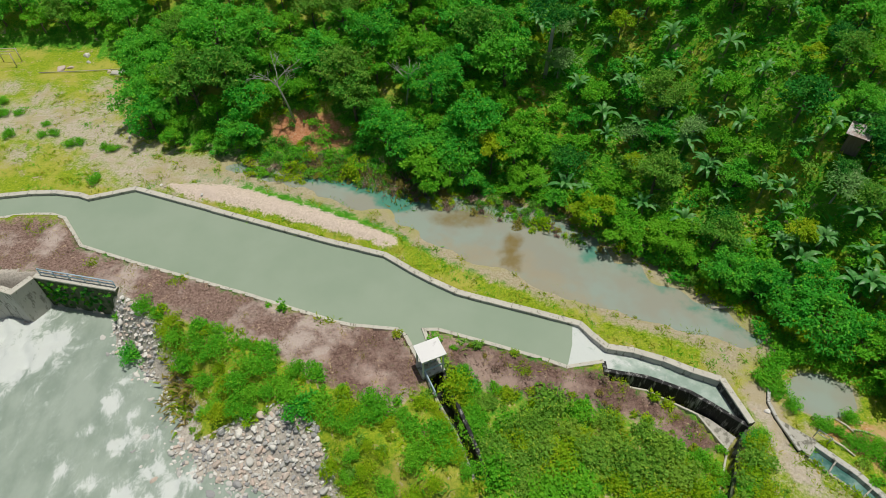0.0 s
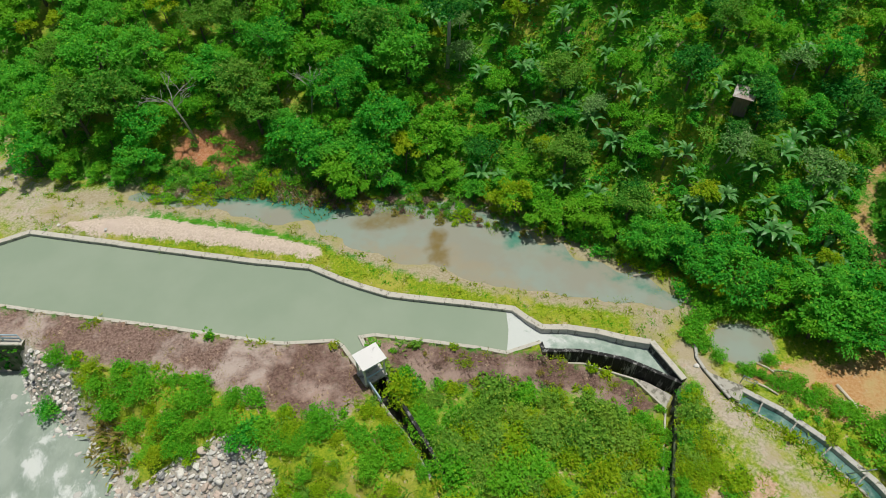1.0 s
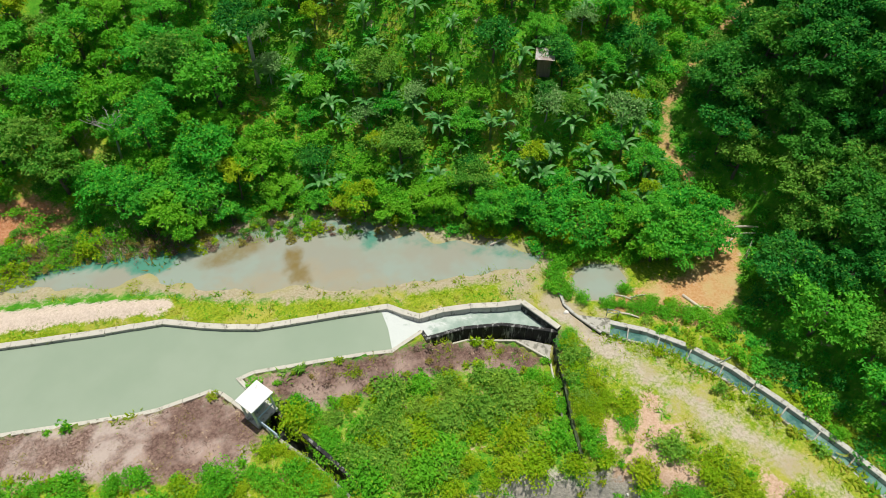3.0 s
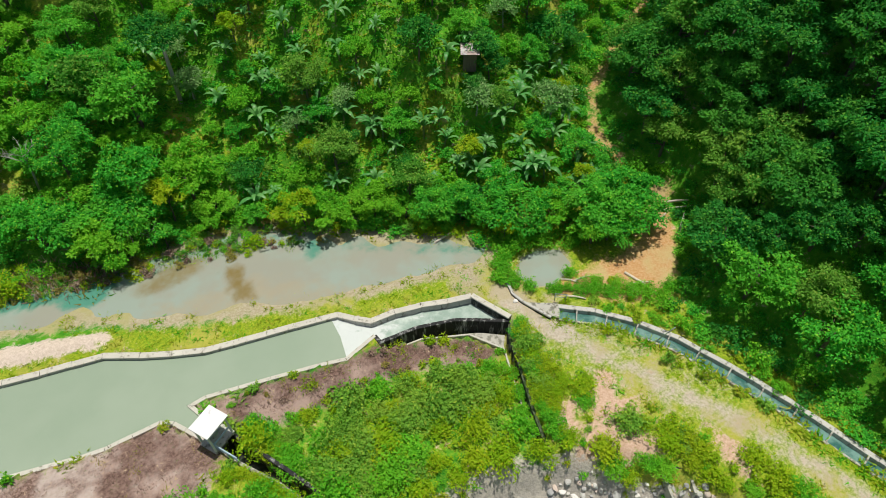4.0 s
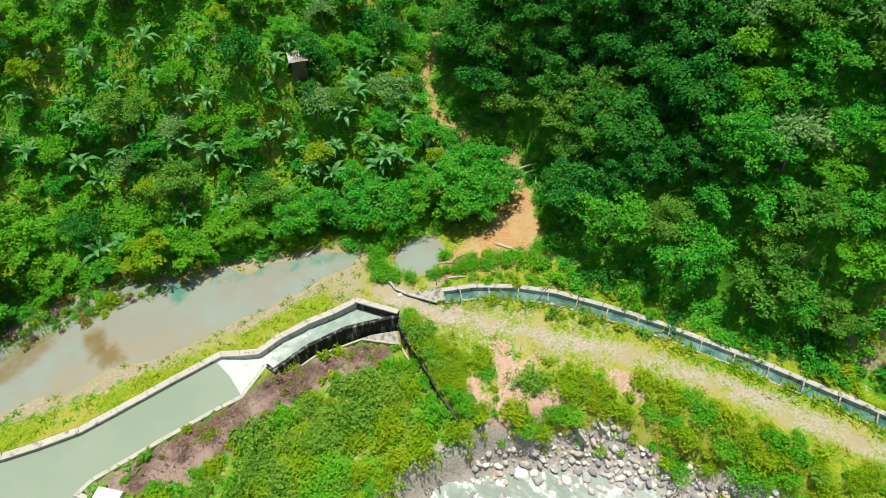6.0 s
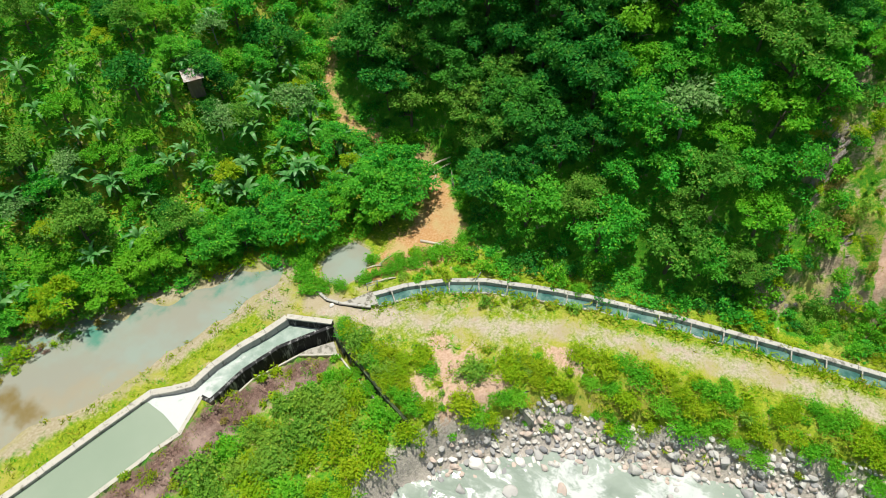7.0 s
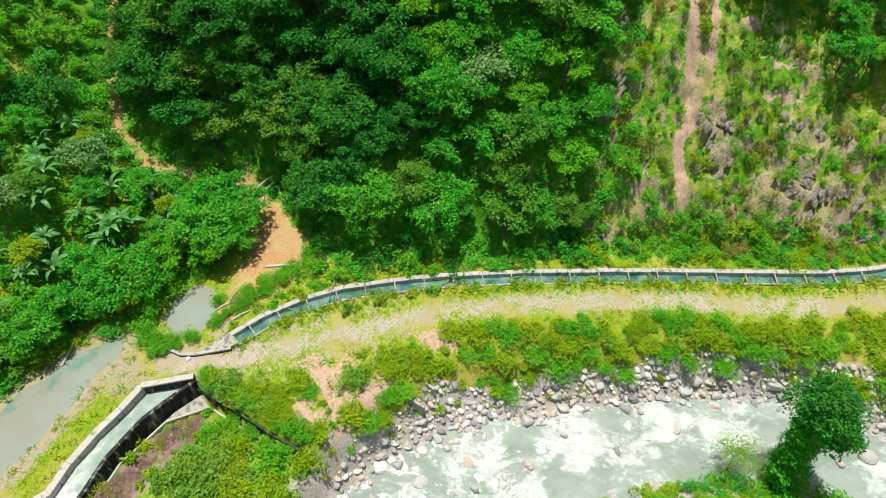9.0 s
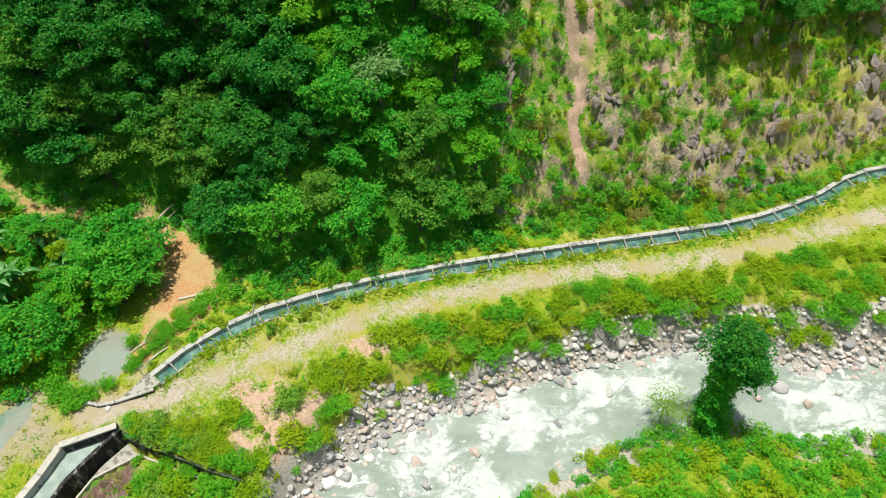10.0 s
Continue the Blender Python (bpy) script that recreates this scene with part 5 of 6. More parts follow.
cover("cliff_foot_growth", "lush green bushes at the foot of the cut slope", FORMS, [LEAF_LIGHT, LEAF_MID, LEAF_YELLOW], scatter(1500, (36, 48, -42, -8), lambda x, y: (depth_in(x, y, TOE_R) > -1.5) & (depth_in(x, y, TOE_R) < 2.5) & (depth_in(x, y, CANAL) < -0.8) & (waves(x, y, 9, 35) > -0.1), 0.9, 48), (0.8, 1.6), 49)


def verge_ok(x, y):
    c = away(x, y, CANAL_NEAR) < 1.7
    f = (away(x, y, FAR_WALL) < 2.3) & (x > -33)
    m = (x < -26) & (y > 47) & (waves(x, y, 6, 77) > 0.15)
    h = away(x, y, CANAL_FAR) < 1.6
    t = (away(x, y, TRACK_E) < 6.5) & (away(x, y, TRACK_E) > 1.2) & (waves(x, y, 5, 78) > -0.1)
    p = (np.abs(depth_in(x, y, POND)) < 1.2) & (waves(x, y, 5, 79) > 0.1)
    return (c | f | m | h | t | p) & clear_of_works(x, y) & (depth_in(x, y, TOE_L) < 0.5) & (depth_in(x, y, TOE_R) < 1.0) & (depth_in(x, y, SANDBANK) < -0.1) & (depth_in(x, y, RIVER) < -3) & (depth_in(x, y, LANDSLIDE) < 0.2)


cover("verge_grass", "yellow-green grass and weeds along walls and track", TUFTS, [GRASS, LEAF_YELLOW, GRASS, LEAF_LIGHT], scatter(40000, (-50, 44, -56, 66), verge_ok, 0.36, 32), (0.5, 1.2), 33)
cover("dead_stalks", "dry brown stalks of dead weeds on the basin bank", STALKS, [LEAF_DEAD, LEAF_DEAD, LEAF_DEAD, STRAW], scatter(16000, (-50, 22, 19, 44), lambda x, y: ((depth_in(x, y, DEAD_W) > 0.2) & (waves(x, y, 4, 81) > 0.0) | (depth_in(x, y, DEAD_E) > 0.2) & (waves(x, y, 4, 81) > -0.4)) & clear_of_works(x, y) & (depth_in(x, y, BASIN) < -0.4), 0.36, 34), (0.4, 0.9), 35, -0.05)


def low_ok(x, y):
    b = (depth_in(x, y, BLOCK) > 0) & (depth_in(x, y, DEAD_E) < 0.2)
    w = (x < 1) & ((x < -3) | (y < 24)) & (x > -28) & (y < 33) & (depth_in(x, y, DEAD_W) < 0.2) & (depth_in(x, y, WEST_STONES) < 0.2)
    e = (x > 17) & (y < 20) & (away(x, y, TRACK_E) > 2.2) & (x < 33) & (depth_in(x, y, EAST_STONES) < 1.2 + 1.5 * waves(x, y, 6, 62)) & (waves(x, y, 4, 83) > -0.45)
    d = np.maximum.reduce([depth_in(x, y, q) for q in (EARTH, EARTH_2, EARTH_3)]) < -0.1
    return (b | w | e) & d & clear_of_works(x, y) & (depth_in(x, y, RIVER) < -1.6) & (depth_in(x, y, TOE_R) < -3)


cover("bank_growth", "low green and yellow weeds covering the banks", WEEDS + TUFTS, [GRASS, LEAF_YELLOW, LEAF_SAGE, LEAF_LIGHT, GRASS], scatter(16000, (-28, 33, -46, 33), low_ok, 0.88, 36), (0.9, 1.9), 37)


def shore_ok(x, y):
    d = depth_in(x, y, POND)
    isl = np.hypot((x - 8.6) / 1.8, y - 42.4) < 1.3
    near = (np.abs(d - 0.4) < 1.5) & (y > 0.9 * (17 - x) * 0.45 + 38) & (waves(x, y, 5, 85) > -0.3)
    return (near | isl) & (y > 33)


TANGLE = [(-15.5, 52.2), (-11.3, 51.2), (-9.0, 51.0), (-6.2, 49.6), (-4.4, 48.0), (-3.0, 46.9)]
SHOAL_LINE = [(-2.6, 46.6), (0.1, 45.8), (4.7, 44.4), (8.3, 43.2), (10.6, 41.8), (13.0, 40.3)]
cover("shore_scrub", "olive and straw-coloured scrub along the pond shore", FORMS + WEEDS, [LEAF_OLIVE, STRAW, LEAF_OLIVE, LEAF_YELLOW], scatter(4000, (-26, 27, 32, 54), shore_ok, 0.8, 38), (0.5, 1.0), 39)
POND_NORTH = [(-21, 52.4), (-12.3, 50.8), (-1.4, 47.6), (5, 46.5), (11.8, 45), (15.8, 40.6), (19.2, 37.4), (22.6, 34.8), (26.4, 31), (28, 28.6)]
cover("shore_bushes", "leafy bushes overhanging the pond shore", FORMS, [LEAF_LIGHT, LEAF_MID, LEAF_OLIVE, LEAF_YELLOW], scatter(2500, (-24, 30, 27, 55), lambda x, y: (away(x, y, POND_NORTH) < 1.7) & (depth_in(x, y, POND) < 0.15) & (waves(x, y, 7, 64) > -0.5) & (away(x, y, TANGLE) > 1.3), 0.95, 50), (0.8, 1.7), 51)
cover("islet_scrub", "yellow-green bushes on a low islet in the pond", FORMS, [LEAF_YELLOW, LEAF_LIGHT, LEAF_OLIVE], scatter(200, (4, 12, 40, 46), lambda x, y: np.hypot((x - 8.8) / 2.1, y - 43.0 + 0.35 * (x - 8.8)) < 1.0, 0.75, 52), (0.6, 1.2), 53, 0.25)
cover("drowned_scrub", "brown half-drowned scrub along the pond shore", WEEDS + STALKS, [LEAF_OLIVE, LEAF_DEAD, STRAW, LEAF_OLIVE], scatter(2500, (-24, 14, 40, 54), lambda x, y: (away(x, y, POND_NORTH) < 1.5) & (depth_in(x, y, POND) > -0.3) & (waves(x, y, 5, 66) > -0.2), 0.5, 54), (0.8, 1.8), 55, 0.15)
cover("dry_thicket", "grey-brown leafless thicket at the water's edge", STALKS, [LEAF_DEAD, STRAW, LEAF_DEAD, LEAF_OLIVE], scatter(1600, (-17, -2, 45, 54), lambda x, y: away(x, y, TANGLE) < 1.3 + 0.5 * waves(x, y, 3, 98), 0.36, 56), (1.3, 2.6), 57, 0.0, patch=3.0)
cover("drowned_weeds", "rust-brown and olive weeds on a drowned shoal", STALKS + WEEDS, [LEAF_OLIVE, STRAW, LEAF_DEAD, LEAF_YELLOW], scatter(1600, (-4, 15, 38, 48), lambda x, y: away(x, y, SHOAL_LINE) < 0.7 + 0.5 * waves(x, y, 3, 99), 0.42, 58), (0.6, 1.3), 59, patch=3.0, heights=-0.16)
cover("earth_scrub", "low scrub on the red earth slope", FORMS, [LEAF_OLIVE, LEAF_YELLOW, LEAF_LIGHT], scatter(500, (-21, -8, 49, 59), lambda x, y: (depth_in(x, y, HILL_EARTH_VIEW) > -0.5) & ((depth_in(x, y, HILL_EARTH) < -0.3) | (waves(x, y, 3.5, 95) > 0.12)), 0.8, 40), (0.7, 1.3), 41)


def lip_ok(x, y):
    return (away(x, y, CANAL_NEAR) < 0.75) & (depth_in(x, y, CANAL) < -0.02)


cover("canal_grass", "tall lush grass overhanging the canal edge", TUFTS, [GRASS, LEAF_LIGHT, GRASS, LEAF_YELLOW], scatter(9000, (24, 45, -60, 21), lip_ok, 0.3, 43), (0.9, 1.9), 44)
cover("wall_top_growth", "leafy growth spilling over the canal wall", FORMS, [LEAF_LIGHT, LEAF_MID, LEAF_YELLOW], scatter(1500, (26, 45, -60, 21), lambda x, y: (away(x, y, CANAL_FAR) < 1.3) & (depth_in(x, y, CANAL) < -0.35) & (waves(x, y, 6, 87) > -0.2) & (x > np.interp(-y, [-19.7, -17.4, -14.5, -11.3, -7, -2.3, 4, 11, 60], [27.3, 29.5, 31.4, 32.9, 34.0, 35.0, 35.8, 36.4, 36.6])), 0.6, 45), (0.55, 1.05), 46)


# ---- stones ----
def stone_form(seed, levels, flat=0.75, cuts=10):
    r = np.random.RandomState(seed)
    bm = bmesh.new()
    bmesh.ops.create_icosphere(bm, subdivisions=levels, radius=1.0)
    planes = []
    for _ in range(cuts):
        d = r.normal(0, 1, 3)
        planes.append((d / np.linalg.norm(d), r.uniform(0.5, 0.85)))
    sx, sy = r.uniform(0.8, 1.25), r.uniform(0.7, 1.05)
    for v in bm.verts:
        p = np.array(v.co)
        for d, c in planes:
            over = p @ d - c
            if over > 0:
                p = p - d * over * 0.96
        p = p * (1 + 0.05 * noise.noise(Vector(p * 2.3) + Vector((seed, 0, 0))))
        v.co = Vector((p[0] * sx, p[1] * sy, p[2] * flat))
    verts = np.array([v.co[:] for v in bm.verts])
    bm.verts.index_update()
    faces = np.array([[v.index for v in f.verts] for f in bm.faces])
    bm.free()
    return verts, faces, len(faces)


STONES = [stone_form(70 + i, 2 if i > 4 else 3) for i in range(7)]
PEBBLES = [stone_form(80 + i, 2, 0.65) for i in range(5)]
STONE_MESHES = [mesh_of("boulder", v, f, ROCK, True) for v, f, _ in STONES]
SR = random.Random(5)


def boulder(x, y, size, label, group, sink=0.3, z=None):
    o = new("boulder", STONE_MESHES[SR.randrange(7)])
    h = float(ground_z(np.array([x]), np.array([y]))[0]) if z is None else z
    o.matrix_basis = pose(x, y, h + size * 0.7 * (1 - sink) - size * 0.25, SR.uniform(-14, 14), SR.uniform(-14, 14), SR.uniform(0, 360)) @ Matrix.Diagonal((size, size, size * SR.uniform(0.8, 1.1), 1))
    return tagged(o, label, "boulder", group)


def cover_stones(name, label, places, sizes, seed):
    r = np.random.RandomState(seed)
    px, py = np.array([p[0] for p in places]), np.array([p[1] for p in places])
    pz = np.maximum(ground_z(px, py), RIVER_Z - 0.25)
    vs, fs, n = [], [], 0
    for k in range(len(places)):
        v, f, _ = PEBBLES[r.randint(len(PEBBLES))]
        a, s = r.uniform(0, 6.28), sizes[0] + (sizes[1] - sizes[0]) * r.rand() ** 1.7
        c, q = math.cos(a) * s, math.sin(a) * s
        vs.append(np.stack([v[:, 0] * c - v[:, 1] * q + px[k], v[:, 0] * q + v[:, 1] * c + py[k], v[:, 2] * s * r.uniform(0.7, 1.1) + pz[k] + s * 0.32], 1))
        fs.append(f + n)
        n += len(v)
    ob = new(name, mesh_of(name, np.concatenate(vs), np.concatenate(fs), ROCK_LOOSE))
    return tagged(ob, label, "stones", kind="stuff")


west = scatter(2600, (-34, -7, 13, 36), lambda x, y: (depth_in(x, y, WEST_STONES) > 0) & (depth_in(x, y, RIVER) < 1.0), 0.66, 91)
for x, y in west[:130]:
    boulder(x, y, 0.2 + 0.22 * SR.random() ** 2, "grey rounded river stone on the bank", "stones of the west bank")
cover_stones("west_bank_gravel", "loose grey and pink river stones on the bank", scatter(15000, (-34, -7, 13, 36), lambda x, y: (depth_in(x, y, WEST_STONES) > -0.3) & (depth_in(x, y, RIVER) < 1.0), 0.22, 92), (0.1, 0.3), 93)
east = scatter(2600, (14, 30, -50, 10), lambda x, y: (depth_in(x, y, EAST_STONES) > 0) & (depth_in(x, y, RIVER) < 0.5) & (depth_in(x, y, RIVER) > -2.2 - waves(x, y, 6, 65)), 0.62, 94)
for x, y in east[:290]:
    boulder(x, y, (0.24 + 0.36 * SR.random() ** 2) * (0.75 + 0.4 * float(ease(depth_in(np.array([x]), np.array([y]), RIVER), -4, -0.5)[0])), "pale rounded boulder beside the rapids", "boulders of the east bank")
cover_stones("east_bank_stones", "pale pink and grey stones along the rapids", scatter(12000, (14, 30, -52, 10), lambda x, y: (depth_in(x, y, EAST_STONES) > -0.2) & (depth_in(x, y, RIVER) < 0.8), 0.3, 95), (0.14, 0.4), 96)
# stones standing in the rapids
for x, y, s in ((17.6, 3.2, 0.6), (19.4, -0.4, 0.55), (20.5, 1.4, 0.45), (17.4, -1.0, 0.5), (18.4, -3.2, 0.42), (19.6, -5.0, 0.5), (17.0, 0.2, 0.4), (21.2, -12, 0.5), (23.5, -17, 0.6), (22, -31.5, 0.7), (21.4, -29, 0.5), (20.4, -33, 0.6), (21, -36, 0.5), (22.2, -8, 0.4), (18.8, 5.0, 0.55), (16.2, 6.6, 0.5)):
    boulder(x, y, s, "wet brown boulder standing in white rapids", "boulders in the river", z=RIVER_Z - 0.12)
for x, y in scatter(120, (-26, -12, 10, 27), lambda x, y: (depth_in(x, y, RIVER) > 0.2) & (depth_in(x, y, RIVER) < 3.5), 1.3, 97):
    boulder(x, y, SR.uniform(0.25, 0.45), "wet grey stone in the river shallows", "boulders in the river", z=RIVER_Z - 0.2)


# ---- outcrops of the cut slope ----
def shard(seed, cuts=24):
    """A broken block of rock: flat breaks, sharp edges, a little roughness."""
    r = np.random.RandomState(seed)
    bm = bmesh.new()
    bmesh.ops.create_icosphere(bm, subdivisions=2, radius=1.0)
    planes = [(d / np.linalg.norm(d), r.uniform(0.36, 0.7)) for d in r.normal(0, 1, (cuts, 3))]
    for v in bm.verts:
        p = np.array(v.co)
        for d, c in planes:
            p = p - d * max(0.0, p @ d - c)
        v.co = Vector(p * (1 + 0.12 * noise.noise(Vector(p * 3.1) + Vector((seed, 0, 0)))))
    return bm_mesh("rock", bm, CLIFF)


def outcrop(x, y, w, h, seed, label):
    """A patch of broken rock: slanting shards of several sizes that lean into the slope."""
    r = np.random.RandomState(seed)
    root = empty("rock_outcrop", label=label, category="rock", group="outcrops of the cut slope")
    z = float(ground_z(np.array([x]), np.array([y]))[0])
    root.matrix_basis = pose(x, y, z, 0, 38, r.uniform(-14, 14))
    for n in range(14):
        o = part("rock", SHARDS[r.randint(len(SHARDS))], root)
        k = r.uniform(0.25, 0.8)
        at = pose(r.uniform(-0.1, 0.12), r.normal(0, 0.55) * w, r.normal(0, 0.5) * h, r.uniform(12, 34), r.uniform(-12, 12), r.uniform(-15, 15))
        o.matrix_basis = at @ Matrix.Diagonal((0.5 * k, 0.5 * k * w, 1.05 * k * h, 1))


CLIFF = Mat("cliff_rock", 0.85)
cl = CLIFF.mix(CLIFF.noise(1.4, 6, 0.7, (1, 1, 0.4)), (0.24, 0.19, 0.165), (0.55, 0.47, 0.42))
cl = CLIFF.mix(CLIFF.ramp(CLIFF.each(), 0.6, 1.0, 0.0, 0.6), cl, (0.5, 0.46, 0.42))
cl = CLIFF.mix(CLIFF.ramp(CLIFF.noise(0.8, 5), 0.54, 0.68, 0.0, 0.8), cl, (0.26, 0.29, 0.06))
cl = CLIFF.mix(CLIFF.ramp(CLIFF.noise(6, 6, 0.75, (1, 1, 0.3)), 0.5, 0.62, 0.0, 0.5), cl, (0.13, 0.1, 0.085))
CLIFF.colour(cl).bump(CLIFF.noise(5, 6, 0.75, (1, 1, 0.4)), 1.0, 0.3)
CLIFF = CLIFF.m
SHARDS = [shard(140 + k) for k in range(7)]
for k, (x, y, w, h) in enumerate(ROCK_SPOTS):
    outcrop(x, y, w * 1.2, h * 1.2, 100 + k, "weathered purple-brown rock face in the cut slope")


# ---- canal struts and rails ----
def along(line, step, start=0.0):
    d = np.concatenate([[0], np.cumsum([math.dist(a, b) for a, b in zip(line, line[1:])])])
    t = np.arange(start, d[-1], step)
    return list(zip(np.interp(t, d, [p[0] for p in line]), np.interp(t, d, [p[1] for p in line])))


def strut_mesh(length):
    bm = bmesh.new()
    box_bm(bm, (length, 0.11, 0.13), (length / 2, 0, 0), 0, 0.015)
    return bm_mesh("strut", bm, CONCRETE_GREY)


struts = empty("canal_struts", label="row of concrete struts across the canal", category="strut", kind="structure")
for i, (x, y) in enumerate(along(CANAL_FAR[:18], 2.62, 1.6)):
    qx, qy = min(along(CANAL_NEAR[:18], 0.05), key=lambda p: (p[0] - x) ** 2 + (p[1] - y) ** 2)
    gap = math.dist((x, y), (qx, qy))
    o = part("strut", strut_mesh(gap), struts)
    o.matrix_basis = pose(x, y, 0.14, 0, math.degrees(math.atan2(0.22, gap)), math.degrees(math.atan2(qy - y, qx - x)))


def bar(parent, name, a, b, r, mat, label=""):
    return part(name, mesh_of(name, *tube([a, b], [r, r], 6), mat, True), parent, label)


# old rail posts at the canal head
rail = empty("handrail", label="short leaning steel handrail at the canal head", category="railing")
for a, b in (((27.2, 20.3, 0.2), (27.3, 20.4, 1.1)), ((27.9, 19.7, 0.2), (28.0, 19.7, 1.1))):
    bar(rail, "post", a, b, 0.04, STEEL)
for z in (0.7, 1.1):
    bar(rail, "rail", (27.25, 20.35, z), (27.97, 19.7, z), 0.03, STEEL)
pole = empty("marker_pole", label="thin leaning pole beside the canal", category="pole")
bar(pole, "shaft", (31.2, 12.4, -0.4), (31.7, 11.6, 2.2), 0.045, STEEL)


# ---- sluice gate house ----
gate = empty("sluice_gate", (-1.05, 26.3, 0), label="small sluice gate under a white slab roof on columns", category="sluice gate")
gate.rotation_euler = (0, 0, radians(24))


def gpart(name, size, at, mat, bevel=0.015, label="", parent=None):
    bm = bmesh.new()
    box_bm(bm, size, at, 0, bevel)
    return part(name, bm_mesh(name, bm, mat), parent or gate, label)


gpart("roof", (2.1, 1.75, 0.13), (0, 0, 2.62), PAINT, 0.02, "white-painted concrete roof slab with grey stains")
for sx in (-0.85, 0.85):
    for sy in (-0.62, 0.62):
        gpart("column", (0.14, 0.14, 2.75), (sx, sy, 1.18), PAINT)
gpart("deck", (2.0, 1.5, 0.16), (0, 0, 0.15), CONCRETE)
gpart("beam", (1.9, 0.1, 0.12), (0, -0.62, 1.05), PIPE_BLUE)
gpart("gate_leaf", (1.3, 0.08, 2.6), (0, 0.3, -0.8), STEEL)
gpart("gear_box", (0.3, 0.3, 0.35), (0, 0, 1.0), STEEL)
gpart("spindle", (0.07, 0.07, 1.9), (0, 0.1, 1.2), STEEL, 0.005)
hv, hf = joined([tube([(0.3 * math.cos(a), -0.25, 1.0 + 0.3 * math.sin(a)), (0.3 * math.cos(b), -0.25, 1.0 + 0.3 * math.sin(b))], [0.025, 0.025], 5) for a, b in ((k * math.tau / 14, (k + 1) * math.tau / 14) for k in range(14))])
part("hand_wheel", mesh_of("hand_wheel", hv, hf, STEEL, True), gate)
gate_rail = empty("gate_railing", label="pale blue steel railing along the sluice channel", category="railing")
line = [(-1.75, 26.3), (-1.2, 25.0), (-0.62, 23.7)]
for x, y in along(line, 0.45):
    bar(gate_rail, "baluster", (x, y, -0.05), (x, y, 0.75), 0.03, PAINT)
for (ax, ay), (bx_, by_) in zip(line, line[1:]):
    for z in (0.38, 0.78):
        bar(gate_rail, "rail", (ax, ay, z), (bx_, by_, z), 0.06, PIPE_BLUE)

# ---- weir shoulder ----
wall("weir_pier", [(-62, 35.0), (-39.6, 34.6), (-38.4, 34.2), (-37.35, 35.9)], 0.6, 0.14, -5.2, (CONCRETE, CONCRETE_TOP), "pale concrete pier wall at the weir", 3.0, 0.02, 0.0, 15)
wall("weir_wall", [(-37.2, 36.1), (-29.1, 34.5)], 0.5, 0.12, -5.2, (CONCRETE_MOSSY, CONCRETE_TOP), "tall concrete retaining wall above the river with moss", 3.0, 0.02, 0.0, 14)
weir_rail = empty("weir_railing", label="pale blue pipe railing on the retaining wall", category="railing")
line = [(-36.6, 36.15), (-29.2, 34.65)]
for x, y in along(line, 1.5):
    bar(weir_rail, "post", (x, y, 0.0), (x, y, 0.95), 0.05, PIPE_BLUE)
for z in (0.5, 0.95):
    bar(weir_rail, "rail", (*line[0], z), (*line[1], z), 0.06, PIPE_BLUE)
moss = [(u, SR.uniform(-3.6, -0.3)) for u in (SR.random() ** 1.3 for _ in range(150)) if SR.random() < 1.05 - 0.75 * u]
cover("wall_moss", "dark green plants hanging on the retaining wall", WEEDS, [LEAF_DEEP, LEAF_MID, LEAF_LIGHT], [(-36.9 + 7.6 * u, 35.72 - 1.5 * u) for u, _ in moss], (0.3, 0.75), 98, heights=[z for _, z in moss])
for x, y, s_ in ((0.8, 28.3, 0.45), (1.6, 26.5, 0.75), (-29.6, 33.2, 0.6)):
    shrub("light", x, y, s_)
cover("scorched_scrub", "olive and straw-coloured regrowth on the scorched bank", WEEDS + STALKS, [LEAF_OLIVE, STRAW, LEAF_DEAD, GRASS], scatter(900, (-2, 21, 19, 30), lambda x, y: (depth_in(x, y, DEAD_E) > 0.1) & clear_of_works(x, y) & (waves(x, y, 4, 88) > -0.05), 0.7, 60), (0.5, 1.1), 61, patch=3.0)
cover("weed_patches", "yellow-green weeds in the dead growth", TUFTS, [GRASS, LEAF_YELLOW], [(cx + SR.uniform(-1, 1) * w, cy + SR.uniform(-1, 1) * w * 0.6) for cx, cy, w in ((-39.7, 42.2, 1.3), (-32.7, 37.7, 0.8), (6.2, 26.3, 0.7), (-20, 35.4, 0.6), (-9.6, 31.2, 0.6), (-24, 35.5, 0.7), (13.5, 24.8, 0.9), (17.5, 22.5, 0.9)) for _ in range(12)], (0.6, 1.2), 97)


# ---- drain outlet in the bank ----
drain = empty("drain_outlet", label="dark concrete drain outlet set into the bank", category="drain")
for name, size, at, turn in (("side_wall", (0.22, 2.6, 1.7), (22.95, 4.35, -1.9), -28), ("side_wall", (0.22, 1.6, 1.7), (24.3, 3.2, -1.7), -35), ("head_wall", (1.9, 0.22, 1.5), (23.95, 4.7, -1.3), -40)):
    bm = bmesh.new()
    box_bm(bm, size, (0, 0, 0), 0, 0.02)
    part(name, bm_mesh(name, bm, CONCRETE_GREY if name == "side_wall" else CONCRETE_BLACK), drain).matrix_basis = pose(*at, 0, 0, turn)


